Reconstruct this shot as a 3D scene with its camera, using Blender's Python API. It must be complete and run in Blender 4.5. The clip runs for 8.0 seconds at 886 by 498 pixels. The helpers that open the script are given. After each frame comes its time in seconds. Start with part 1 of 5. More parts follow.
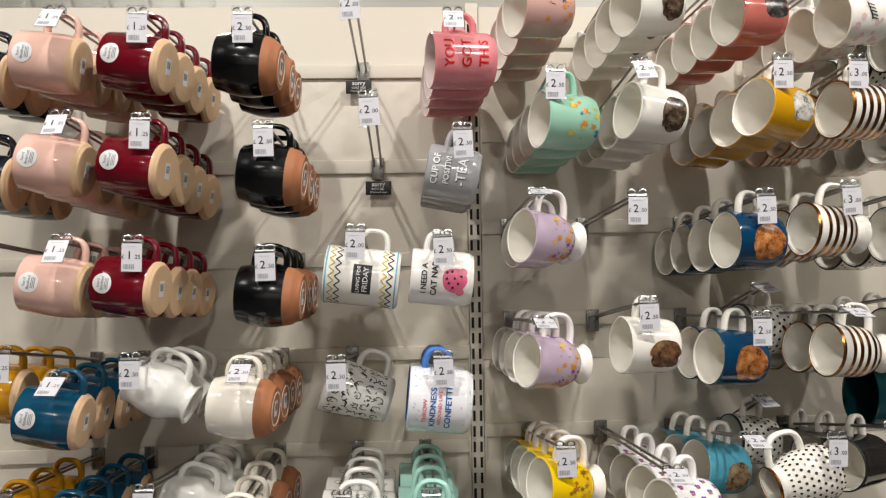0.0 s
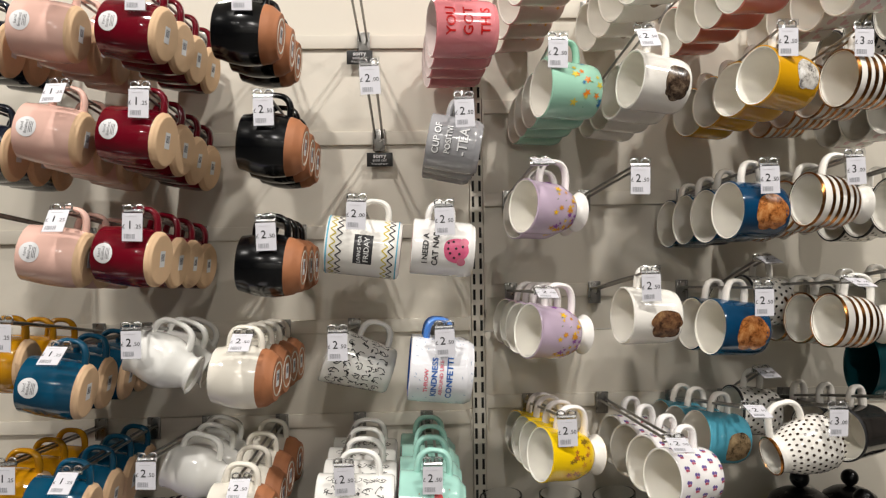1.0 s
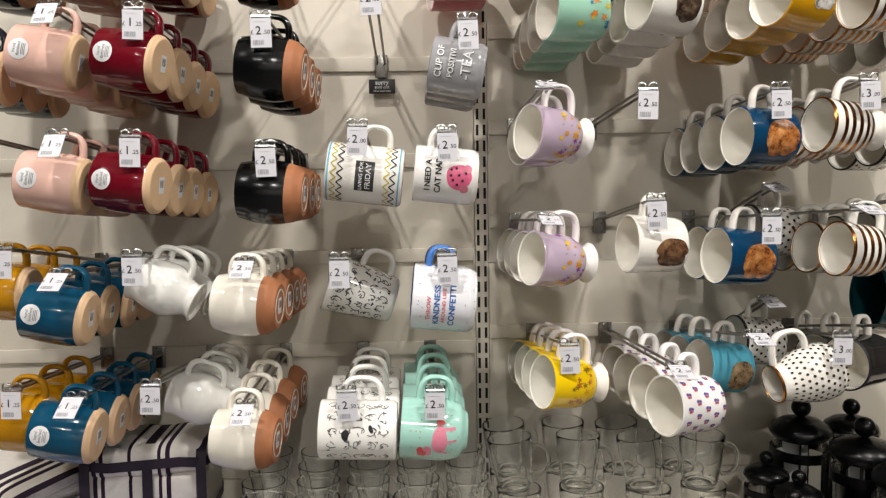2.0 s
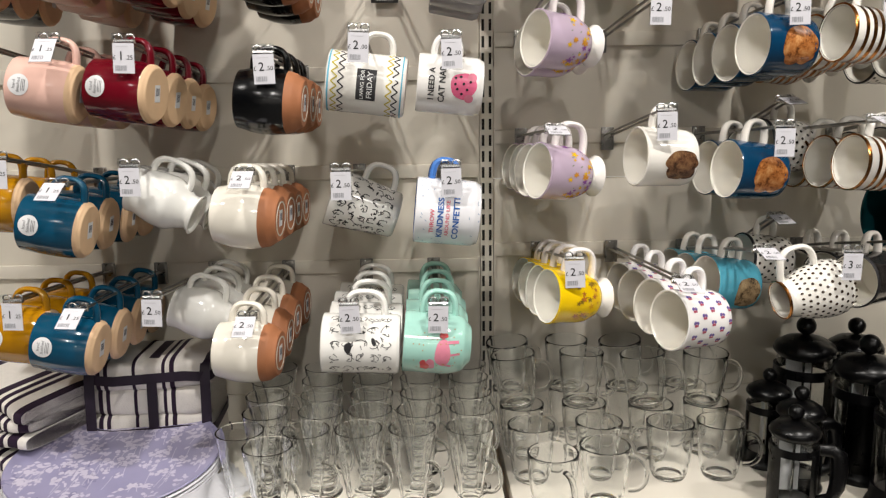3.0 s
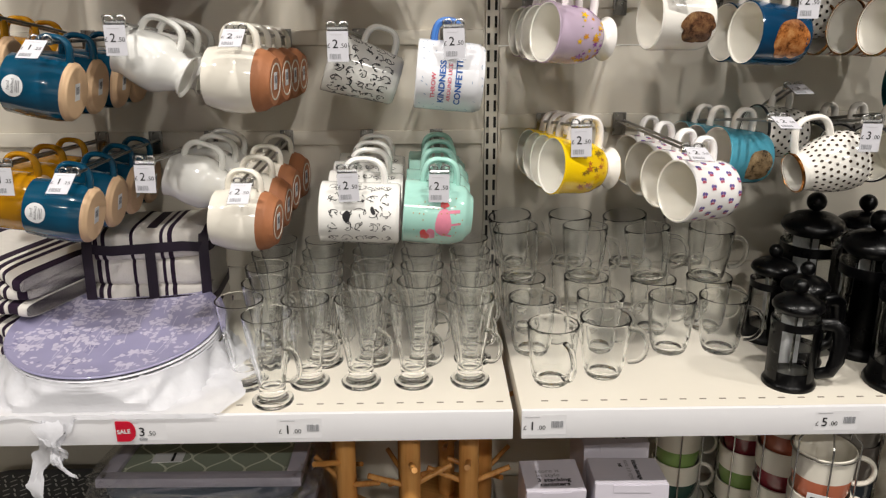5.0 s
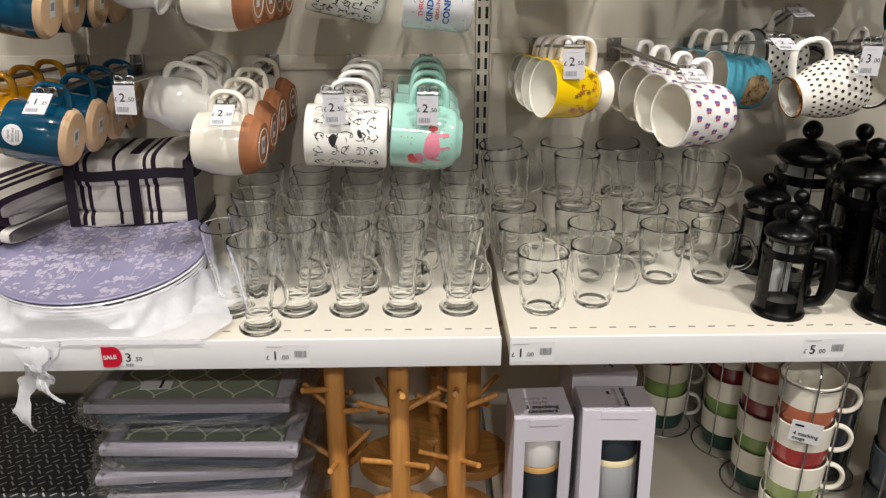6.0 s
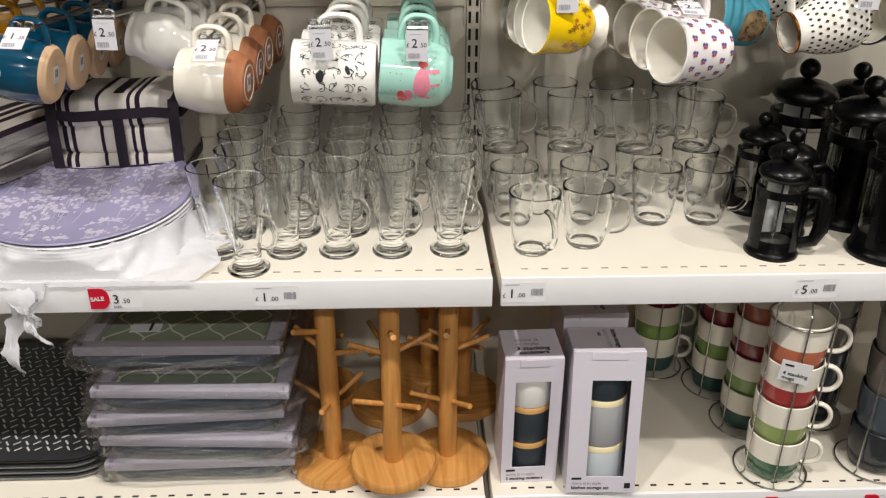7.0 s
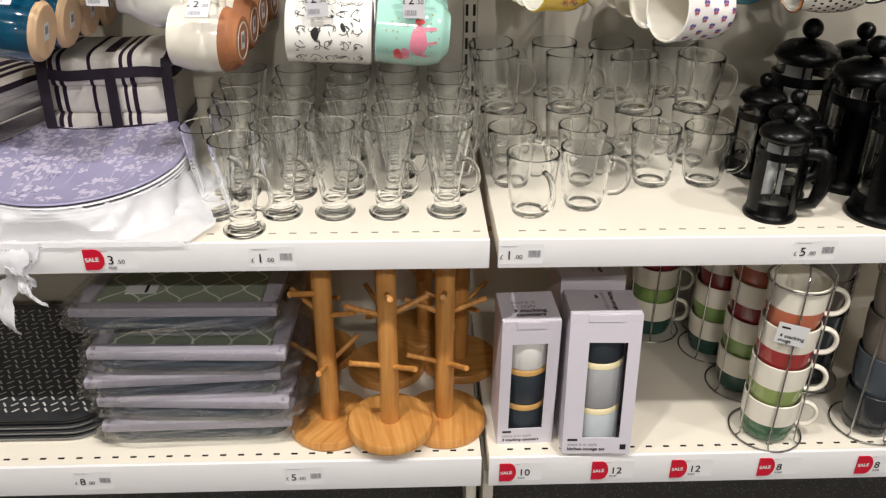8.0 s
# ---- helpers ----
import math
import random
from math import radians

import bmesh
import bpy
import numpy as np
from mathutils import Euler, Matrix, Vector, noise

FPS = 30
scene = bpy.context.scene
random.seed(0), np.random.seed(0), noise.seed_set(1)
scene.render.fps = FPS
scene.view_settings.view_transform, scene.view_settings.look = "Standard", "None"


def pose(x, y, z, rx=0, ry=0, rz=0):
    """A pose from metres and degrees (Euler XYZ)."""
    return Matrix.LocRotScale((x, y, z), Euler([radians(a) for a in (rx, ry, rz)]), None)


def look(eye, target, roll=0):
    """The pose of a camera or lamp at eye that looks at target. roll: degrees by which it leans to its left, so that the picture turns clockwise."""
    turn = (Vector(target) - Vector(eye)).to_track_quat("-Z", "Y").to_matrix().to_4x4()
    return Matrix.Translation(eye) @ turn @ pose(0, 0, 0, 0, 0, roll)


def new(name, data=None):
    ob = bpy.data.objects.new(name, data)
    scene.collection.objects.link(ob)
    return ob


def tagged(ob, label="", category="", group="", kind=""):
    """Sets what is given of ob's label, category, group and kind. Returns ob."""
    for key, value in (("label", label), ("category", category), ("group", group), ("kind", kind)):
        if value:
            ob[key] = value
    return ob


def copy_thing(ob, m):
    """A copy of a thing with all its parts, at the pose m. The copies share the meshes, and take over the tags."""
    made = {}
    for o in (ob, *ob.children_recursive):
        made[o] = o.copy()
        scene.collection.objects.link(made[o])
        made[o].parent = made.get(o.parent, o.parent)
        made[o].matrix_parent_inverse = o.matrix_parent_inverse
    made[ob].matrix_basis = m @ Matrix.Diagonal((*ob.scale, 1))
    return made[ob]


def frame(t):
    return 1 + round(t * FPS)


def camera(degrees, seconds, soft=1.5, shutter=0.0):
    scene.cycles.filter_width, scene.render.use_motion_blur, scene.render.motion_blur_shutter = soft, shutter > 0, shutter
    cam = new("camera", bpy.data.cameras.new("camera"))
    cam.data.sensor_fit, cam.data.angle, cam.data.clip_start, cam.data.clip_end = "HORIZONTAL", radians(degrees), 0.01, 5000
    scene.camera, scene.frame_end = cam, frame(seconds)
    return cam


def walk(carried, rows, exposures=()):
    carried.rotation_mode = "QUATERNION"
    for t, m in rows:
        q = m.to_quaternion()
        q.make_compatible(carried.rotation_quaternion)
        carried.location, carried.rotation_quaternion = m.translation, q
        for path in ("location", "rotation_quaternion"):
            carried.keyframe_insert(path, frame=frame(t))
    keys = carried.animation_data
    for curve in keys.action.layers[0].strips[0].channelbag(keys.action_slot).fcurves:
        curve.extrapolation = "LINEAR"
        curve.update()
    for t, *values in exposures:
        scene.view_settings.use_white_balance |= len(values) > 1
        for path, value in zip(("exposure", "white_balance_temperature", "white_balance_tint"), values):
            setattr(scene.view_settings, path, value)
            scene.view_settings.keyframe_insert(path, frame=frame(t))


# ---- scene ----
cam = camera(57.4, 8.0, soft=1.25)
PATH = [
    (0, (-0.123, -1.423, 1.192), (-0.031, 0.575, 1.208), -0.9),
    (0.5, (-0.124, -1.423, 1.19), (-0.03, 0.575, 1.191), -0.8),
    (1, (-0.122, -1.42, 1.181), (-0.036, 0.578, 1.143), -0.9),
    (1.5, (-0.119, -1.414, 1.175), (-0.043, 0.582, 1.067), -0.9),
    (3, (-0.115, -1.39, 1.136), (-0.062, 0.577, 0.781), -0.7),
    (3.5, (-0.115, -1.382, 1.126), (-0.071, 0.571, 0.694), -0.6),
    (4, (-0.112, -1.376, 1.118), (-0.077, 0.562, 0.626), -0.6),
    (4.5, (-0.112, -1.372, 1.11), (-0.08, 0.55, 0.558), -0.5),
    (4.7, (-0.111, -1.37, 1.109), (-0.079, 0.544, 0.528), -0.4),
    (6, (-0.102, -1.358, 1.08), (-0.052, 0.491, 0.319), 0.1),
    (6.5, (-0.1, -1.355, 1.072), (-0.04, 0.468, 0.25), 0.2),
    (7, (-0.098, -1.351, 1.063), (-0.033, 0.447, 0.189), 0.2),
    (7.5, (-0.097, -1.348, 1.059), (-0.03, 0.427, 0.14), 0.3),
    (8, (-0.097, -1.348, 1.053), (-0.027, 0.412, 0.107), 0.4),
]
walk(cam, [(t, look(eye, target, roll)) for t, eye, target, roll in PATH], exposures=[(0.0, -0.23), (1.5, -0.14), (3.0, -0.02), (4.5, -0.06), (6.0, -0.03), (7.0, 0.02), (8.0, 0.15)])

# ---- light: a closed shop hall lit by ceiling downlights ----
world = bpy.data.worlds.new("world")
scene.world = world
world.use_nodes = True
world.node_tree.nodes["Background"].inputs[0].default_value = (1.0, 0.97, 0.93, 1)
world.node_tree.nodes["Background"].inputs[1].default_value = 0.002
scene.view_settings.exposure = 0.0
scene.cycles.transparent_max_bounces = 64
scene.cycles.caustics_refractive = scene.cycles.caustics_reflective = False
scene.cycles.max_bounces, scene.cycles.transmission_bounces = 24, 24
LAMP_PLACES = [(-1.90, -1.22, 24), (-0.66, -1.20, 25), (0.55, -1.22, 25), (1.80, -1.20, 24), (-1.4, -3.2, 12), (0.0, -3.25, 32), (1.4, -3.2, 34),
               # The y -6.9 row is added, unseen, lighting the south wall for reflections.
               (-1.6, -6.9, 26), (0.1, -6.95, 26), (1.7, -6.9, 26), (-0.9, 1.1, 20), (0.9, 1.1, 20)]
CEILING = 2.65
for lx, ly, power in LAMP_PLACES:
    lamp = bpy.data.lights.new("downlight", "AREA")
    lamp.shape, lamp.size, lamp.energy, lamp.color = "DISK", 0.085, power, (1.0, 0.955, 0.90)
    new("downlight_lamp", lamp).matrix_world = pose(lx, ly, CEILING - 0.03)


# ---- materials ----
def rgb(h):
    c = [int(h[k:k + 2], 16) / 255 for k in (0, 2, 4)]
    return [v / 12.92 if v <= 0.04045 else ((v + 0.055) / 1.055) ** 2.4 for v in c] + [1]


def material(name, colour, rough=0.5, metal=0.0, vary=0.08, scale=40.0, bump=0.0, bump_scale=200.0, coat=0.0, spots=None):
    """A surface with fine variation of tint and gloss, and a little relief."""
    m = bpy.data.materials.new(name)
    m.use_nodes = True
    nt = m.node_tree
    b = nt.nodes["Principled BSDF"]
    colour = rgb(colour) if isinstance(colour, str) else colour
    b.inputs["Roughness"].default_value, b.inputs["Metallic"].default_value = rough, metal
    b.inputs["Coat Weight"].default_value = coat
    b.inputs["Coat Roughness"].default_value = 0.06
    co = nt.nodes.new("ShaderNodeTexCoord")
    n = nt.nodes.new("ShaderNodeTexNoise")
    n.inputs["Scale"].default_value, n.inputs["Detail"].default_value = scale, 6
    nt.links.new(co.outputs["Object"], n.inputs["Vector"])
    mix = nt.nodes.new("ShaderNodeMix")
    mix.data_type = "RGBA"
    mix.inputs["A"].default_value = [v * (1 - vary) for v in colour[:3]] + [1]
    mix.inputs["B"].default_value = [min(1, v * (1 + vary)) for v in colour[:3]] + [1]
    nt.links.new(n.outputs["Fac"], mix.inputs["Factor"])
    out = mix.outputs["Result"]
    if spots:
        sc, size, tone = spots
        v = nt.nodes.new("ShaderNodeTexVoronoi")
        v.inputs["Scale"].default_value = sc
        nt.links.new(co.outputs["Object"], v.inputs["Vector"])
        lt = nt.nodes.new("ShaderNodeMath")
        lt.operation = "LESS_THAN"
        lt.inputs[1].default_value = size
        nt.links.new(v.outputs["Distance"], lt.inputs[0])
        mx = nt.nodes.new("ShaderNodeMix")
        mx.data_type = "RGBA"
        nt.links.new(lt.outputs[0], mx.inputs["Factor"])
        nt.links.new(out, mx.inputs["A"])
        mx.inputs["B"].default_value = rgb(tone)
        out = mx.outputs["Result"]
    nt.links.new(out, b.inputs["Base Color"])
    r = nt.nodes.new("ShaderNodeMapRange")
    r.inputs["To Min"].default_value, r.inputs["To Max"].default_value = max(0, rough - 0.05), min(1, rough + 0.07)
    nt.links.new(n.outputs["Fac"], r.inputs["Value"])
    nt.links.new(r.outputs[0], b.inputs["Roughness"])
    if bump:
        n2 = nt.nodes.new("ShaderNodeTexNoise")
        n2.inputs["Scale"].default_value, n2.inputs["Detail"].default_value = bump_scale, 4
        nt.links.new(co.outputs["Object"], n2.inputs["Vector"])
        bp = nt.nodes.new("ShaderNodeBump")
        bp.inputs["Strength"].default_value, bp.inputs["Distance"].default_value = bump, 0.001
        nt.links.new(n2.outputs["Fac"], bp.inputs["Height"])
        nt.links.new(bp.outputs[0], b.inputs["Normal"])
    return m


GLAZES = {}


def glaze(h):
    if h not in GLAZES:
        GLAZES[h] = material("glaze_" + h, h, 0.17 if h == "050608" else 0.11, vary=0.05, scale=25, bump=0.03, bump_scale=45, coat=0.0 if h == "050608" else 0.25)
    return GLAZES[h]


def thin_glass(name, tint, gloss, least=0.035, ripple=0.0, power=4.0, most=0.85):
    """Thin clear sheet: light passes straight on, with a Fresnel gloss."""
    m = bpy.data.materials.new(name)
    m.use_nodes = True
    nt = m.node_tree
    nt.nodes.remove(nt.nodes["Principled BSDF"])
    out = nt.nodes["Material Output"]
    t = nt.nodes.new("ShaderNodeBsdfTransparent")
    t.inputs[0].default_value = (*tint, 1)
    g = nt.nodes.new("ShaderNodeBsdfGlossy")
    g.inputs["Roughness"].default_value = gloss
    lw = nt.nodes.new("ShaderNodeLayerWeight")
    lw.inputs["Blend"].default_value = 0.5
    pw = nt.nodes.new("ShaderNodeMath")
    pw.operation = "POWER"
    pw.inputs[1].default_value = power
    nt.links.new(lw.outputs["Facing"], pw.inputs[0])
    f = nt.nodes.new("ShaderNodeMapRange")
    f.inputs["To Min"].default_value, f.inputs["To Max"].default_value = least, most
    nt.links.new(pw.outputs[0], f.inputs["Value"])
    x = nt.nodes.new("ShaderNodeMixShader")
    nt.links.new(f.outputs[0], x.inputs[0])
    nt.links.new(t.outputs[0], x.inputs[1])
    nt.links.new(g.outputs[0], x.inputs[2])
    nt.links.new(x.outputs[0], out.inputs["Surface"])
    if ripple:
        n = nt.nodes.new("ShaderNodeTexNoise")
        n.inputs["Scale"].default_value, n.inputs["Detail"].default_value = 46, 3
        bp = nt.nodes.new("ShaderNodeBump")
        bp.inputs["Strength"].default_value, bp.inputs["Distance"].default_value = ripple, .004
        nt.links.new(n.outputs["Fac"], bp.inputs["Height"])
        nt.links.new(bp.outputs[0], g.inputs["Normal"])
        nt.links.new(bp.outputs[0], lw.inputs["Normal"])
    return m


CREAM = material("cream_powder_coat", "dad3c5", 0.55, vary=0.03, scale=6, bump=0.15, bump_scale=900)
SHELF = material("shelf_enamel", "ddd6c8", 0.42, vary=0.04, scale=9, bump=0.1, bump_scale=700)
STRIP = material("white_ticket_strip", "e9e8ea", 0.3, vary=0.03, scale=12)
SLOT = material("slot_dark", "15130f", 0.8)
SLOTPALE = material("slot_shallow", "7d7368", 0.8)
CHROME = material("chrome", "c8c6c2", 0.24, metal=1.0, vary=0.05)
STEEL = material("zinc_steel", "8f8d89", 0.28, metal=1.0, vary=0.1, scale=120)
FLOOR = material("speckled_floor", "4a4846", 0.45, vary=0.2, scale=30, spots=(160, 0.28, "6e6a68"))
WALL = material("taupe_wall", "4c463f", 0.7, vary=0.05, scale=3)
WHITE = material("white_paint", "e8e6e0", 0.6, vary=0.03, scale=3)
CLAY = material("bare_clay", "d9b690", 0.7, vary=0.08, scale=60, bump=0.2, bump_scale=500)
TERRA = material("terracotta", "a56a45", 0.65, vary=0.1, scale=70, bump=0.25, bump_scale=500)
PAPER = material("card", "dcdcdd", 0.6, vary=0.03)
INK = material("ink", "17161a", 0.6)
BARGREY = material("bar_grey", "9a9ba0", 0.6)
FAINTINK = material("faint_ink", "b4b3b8", 0.6)
TAGCARD = material("ticket_card", "d3d2d8", 0.5, vary=0.04, scale=60)
GREYINK = material("grey_ink", "77767a", 0.6)
SIGNBLACK = material("black_sign", "141414", 0.35)
CLEAR = thin_glass("clear_plastic", (0.975, 0.98, 0.985), 0.08)
GLASS = thin_glass("clear_glass", (0.991, 0.996, 0.993), 0.015, 0.014, 0.0, 3.4, 0.9)


def solid_glass():
    m = bpy.data.materials.new("thick_glass")
    m.use_nodes = True
    b = m.node_tree.nodes["Principled BSDF"]
    b.inputs["Base Color"].default_value = (.992, .999, .995, 1)
    b.inputs["Roughness"].default_value, b.inputs["IOR"].default_value = .012, 1.47
    b.inputs["Transmission Weight"].default_value = 1
    return m


THICK = solid_glass()
BLACKPL = material("black_plastic", "020203", 0.28, vary=0.1, scale=80)
BLACKPL.node_tree.nodes["Principled BSDF"].inputs["Specular IOR Level"].default_value = 0.28


# ---- mesh helpers ----
def mesh_of(bm, name, mats, smooth=True):
    me = bpy.data.meshes.new(name)
    bmesh.ops.recalc_face_normals(bm, faces=bm.faces[:])
    bm.to_mesh(me)
    bm.free()
    for m in (mats if isinstance(mats, (list, tuple)) else [mats]):
        me.materials.append(m)
    if smooth:
        me.polygons.foreach_set("use_smooth", [True] * len(me.polygons))
        me.set_sharp_from_angle(angle=radians(38))
    return me


def part(name, bm, mats, parent=None, label="", m=None, smooth=True):
    ob = new(name, mesh_of(bm, name, mats, smooth))
    if parent is not None:
        ob.parent = parent
    if m is not None:
        ob.matrix_local = m
    if label:
        ob["label"] = label
    return ob


def thing(name, label, category, group="", m=None, kind=""):
    ob = new(name)
    ob.empty_display_size = 0.05
    if m is not None:
        ob.matrix_world = m
    return tagged(ob, label, category, group, kind)


def lathe(bm, profile, seg=40, axis="z", mi=0):
    """Turn a closed or open profile of (radius, height) round an axis."""
    rings = []
    for r, h in profile:
        ring = []
        if r < 1e-6:
            ring = [bm.verts.new((0, 0, h) if axis == "z" else (h, 0, 0))]
        else:
            for k in range(seg):
                a = 2 * math.pi * k / seg
                c, d = r * math.cos(a), r * math.sin(a)
                ring.append(bm.verts.new((c, d, h) if axis == "z" else (h, c, d)))
        rings.append(ring)
    for p, q in zip(rings, rings[1:]):
        for k in range(seg):
            l = (k + 1) % seg
            if len(p) == 1 and len(q) == 1:
                continue
            vs = [p[0], q[k], q[l]] if len(p) == 1 else [p[k], q[0], p[l]] if len(q) == 1 else [p[k], q[k], q[l], p[l]]
            bm.faces.new(vs).material_index = mi
    return bm


def tube(bm, pts, r, seg=10, flat=1.0, up=(0, 1, 0), caps=True):
    """A round bar along points; flat squeezes it across the up direction."""
    pts = [Vector(p) for p in pts]
    rings = []
    for k, p in enumerate(pts):
        d = (pts[min(k + 1, len(pts) - 1)] - pts[max(k - 1, 0)]).normalized()
        u = Vector(up)
        u = (u - d * u.dot(d)).normalized()
        w = d.cross(u)
        rr = r[k] if isinstance(r, (list, tuple)) else r
        rings.append([bm.verts.new(p + u * rr * math.cos(2 * math.pi * j / seg) + w * rr * flat * math.sin(2 * math.pi * j / seg)) for j in range(seg)])
    for a, b in zip(rings, rings[1:]):
        for j in range(seg):
            l = (j + 1) % seg
            bm.faces.new([a[j], a[l], b[l], b[j]])
    if caps:
        bm.faces.new(rings[0][::-1])
        bm.faces.new(rings[-1])
    return bm


def box(bm, x0, y0, z0, x1, y1, z1, bevel=0.0, mi=0):
    vs = [bm.verts.new((x, y, z)) for x in (x0, x1) for y in (y0, y1) for z in (z0, z1)]
    fs = []
    for f in ((0, 1, 3, 2), (4, 6, 7, 5), (0, 4, 5, 1), (2, 3, 7, 6), (0, 2, 6, 4), (1, 5, 7, 3)):
        fc = bm.faces.new([vs[k] for k in f])
        fc.material_index = mi
        fs.append(fc)
    if bevel:
        es = list({e for f in fs for e in f.edges})
        bmesh.ops.bevel(bm, geom=es, offset=bevel, segments=2, affect="EDGES", profile=0.6)
    return bm


def slab(name, dims, mat, parent=None, label="", bevel=0.002, kind=""):
    ob = part(name, box(bmesh.new(), *dims, bevel=bevel), mat, parent, label)
    if kind:
        ob["kind"] = kind
    return ob


# ---- structure ----
LEFT, RIGHT = -1.12, 1.12
PANEL_TOP = 1.637
Y_PANEL, Y_FRONT = 0.018, -0.40
Z_TOP, Z_BOT = 0.5555, 0.1745
Y_RAIL, Y_HOOK = 0.011, 0.010


def structure(ob, label, category):
    return tagged(ob, label, category, kind="structure")


structure(slab("floor", (-4, -8, -0.05, 4, 2, 0.0), FLOOR, bevel=0), "dark speckled hard shop floor", "floor")
structure(slab("ceiling", (-4, -8, CEILING, 4, 2, CEILING + 0.1), WHITE, bevel=0), "white ceiling of the shop with downlights", "ceiling")
# South wall: unseen, added white as a reflector; side walls unseen, dark against fill.
for nm, d in (("wall_north", (-4, 2, 0, 4, 2.1, CEILING - .001)), ("wall_south", (-4, -8.1, 0, 4, -8, CEILING)),
              ("wall_west", (-4.1, -8.1, 0, -4, 2.1, CEILING)), ("wall_east", (4, -8.1, 0, 4.1, 2.1, CEILING))):
    structure(slab(nm, d, WHITE if nm in ("wall_north", "wall_south") else WALL, bevel=0), "plain white shop wall, the unseen south one an added reflector" if nm in ("wall_north", "wall_south") else "unseen taupe side wall, kept dark to limit fill light", "wall")

for side, x0, x1 in (("left", LEFT, -0.012), ("right", 0.012, RIGHT)):
    panels = structure(thing("back_panel", "cream powder-coated steel back panel of the shelving bay", "panel"), "", "")
    seams = (0.10, 0.62, PANEL_TOP) if side == "left" else (0.10, 0.62, 1.005, PANEL_TOP)
    for a, b in zip(seams, seams[1:]):
        slab("panel", (x0, Y_PANEL, a + 0.0012, x1, Y_PANEL + 0.012, b - 0.0012), CREAM, panels, bevel=0.001)
    bottoms = (0.842, 1.008, 1.174, 1.339, 1.508) if side == "left" else (0.868, 1.065, 1.228, 1.392, 1.560)
    for z in bottoms:
        rail = structure(thing("cross_rail", "cream steel hook rail across the back panel", "rail", "hook rails"), "", "")
        slab("bar", (x0, Y_RAIL, z, x1, Y_PANEL - 0.001, z + 0.024), CREAM, rail, bevel=0.0025)
        for xe in (x0, x1 - 0.003):
            slab("end_plate", (xe, Y_RAIL - 0.002, z - 0.03, xe + 0.003, Y_PANEL - 0.002, z + 0.027), CREAM, rail, bevel=0.001)

for x in (LEFT - 0.012, 0.0, RIGHT + 0.012):
    up = structure(thing("upright", "cream slotted steel shelving upright", "upright"), "", "")
    slab("post", (x - 0.011, 0.011, 0.0, x + 0.011, 0.06, PANEL_TOP + 0.004), CREAM, up, bevel=0.001)
    if x == 0.0:
        bm = bmesh.new()
        z = 0.10
        while z < PANEL_TOP - 0.03:
            for dx in (-0.006, 0.006):
                box(bm, x + dx - 0.0022, 0.0098, z, x + dx + 0.0022, 0.0112, z + 0.0185)
            z += 0.0275
        ob = part("slot", bm, SLOT, up, "dark punched slots")
        ob["kind"] = "stuff"


def shelf(name, x0, x1, z, strip_h, inset, slot):
    s = structure(thing(name, "cream steel shelf with punched front edge and white ticket strip", "shelf"), "", "")
    slab("deck", (x0, Y_FRONT + 0.004, z - 0.03, x1, Y_PANEL - 0.002, z), SHELF, s, bevel=0.002)
    slab("ticket_strip", (x0, Y_FRONT - 0.003, z - strip_h, x1, Y_FRONT + 0.0035, z + 0.002), STRIP, s, "white plastic ticket strip", bevel=0.0015)
    bm = bmesh.new()
    x = x0 + 0.03
    while x < x1 - 0.02:
        box(bm, x, Y_FRONT + inset, z - 0.001, x + 0.0095, Y_FRONT + inset + slot, z + 0.0005)
        x += 0.0275
    ob = part("slot", bm, SLOT if slot > .003 else SLOTPALE, s, "row of punched slots")
    ob["kind"] = "stuff"
    return s


for zz, sh, ins, slot in ((Z_TOP, 0.041, .026, .0024), (Z_BOT, 0.055, .017, .0035)):
    shelf("shelf", LEFT, 0.003, zz, sh, ins, slot)
    shelf("shelf", 0.0145, RIGHT, zz, sh, ins, slot)
for x in (-0.018, 0.010):
    structure(slab("shelf_foot", (x, Y_FRONT + 0.03, 0.0, x + 0.017, 0.05, 0.12), CREAM), "cream steel base foot of the shelving", "foot")


# ---- mugs: axis along x, rim at -x, handle up, origin at the middle of the body ----
def profile_radius(profile, a):
    for (a0, r0), (a1, r1) in zip(profile, profile[1:]):
        if a0 <= a <= a1:
            return r0 + (r1 - r0) * (a - a0) / (a1 - a0 + 1e-9)
    return profile[-1][1]


def smooth_profile(knots, n=14):
    """Points along a gently curved outline through (along, radius) knots."""
    xs, ys = [k[0] for k in knots], [k[1] for k in knots]
    out = []
    for j in range(len(knots) - 1):
        p0, p1, p2, p3 = ys[max(j - 1, 0)], ys[j], ys[j + 1], ys[min(j + 2, len(ys) - 1)]
        for k in range(n):
            t = k / n
            v = 0.5 * (2 * p1 + (p2 - p0) * t + (2 * p0 - 5 * p1 + 4 * p2 - p3) * t * t + (3 * p1 - p0 - 3 * p2 + p3) * t ** 3)
            out.append((xs[j] + (xs[j + 1] - xs[j]) * t, v))
    return out + [knots[-1]]


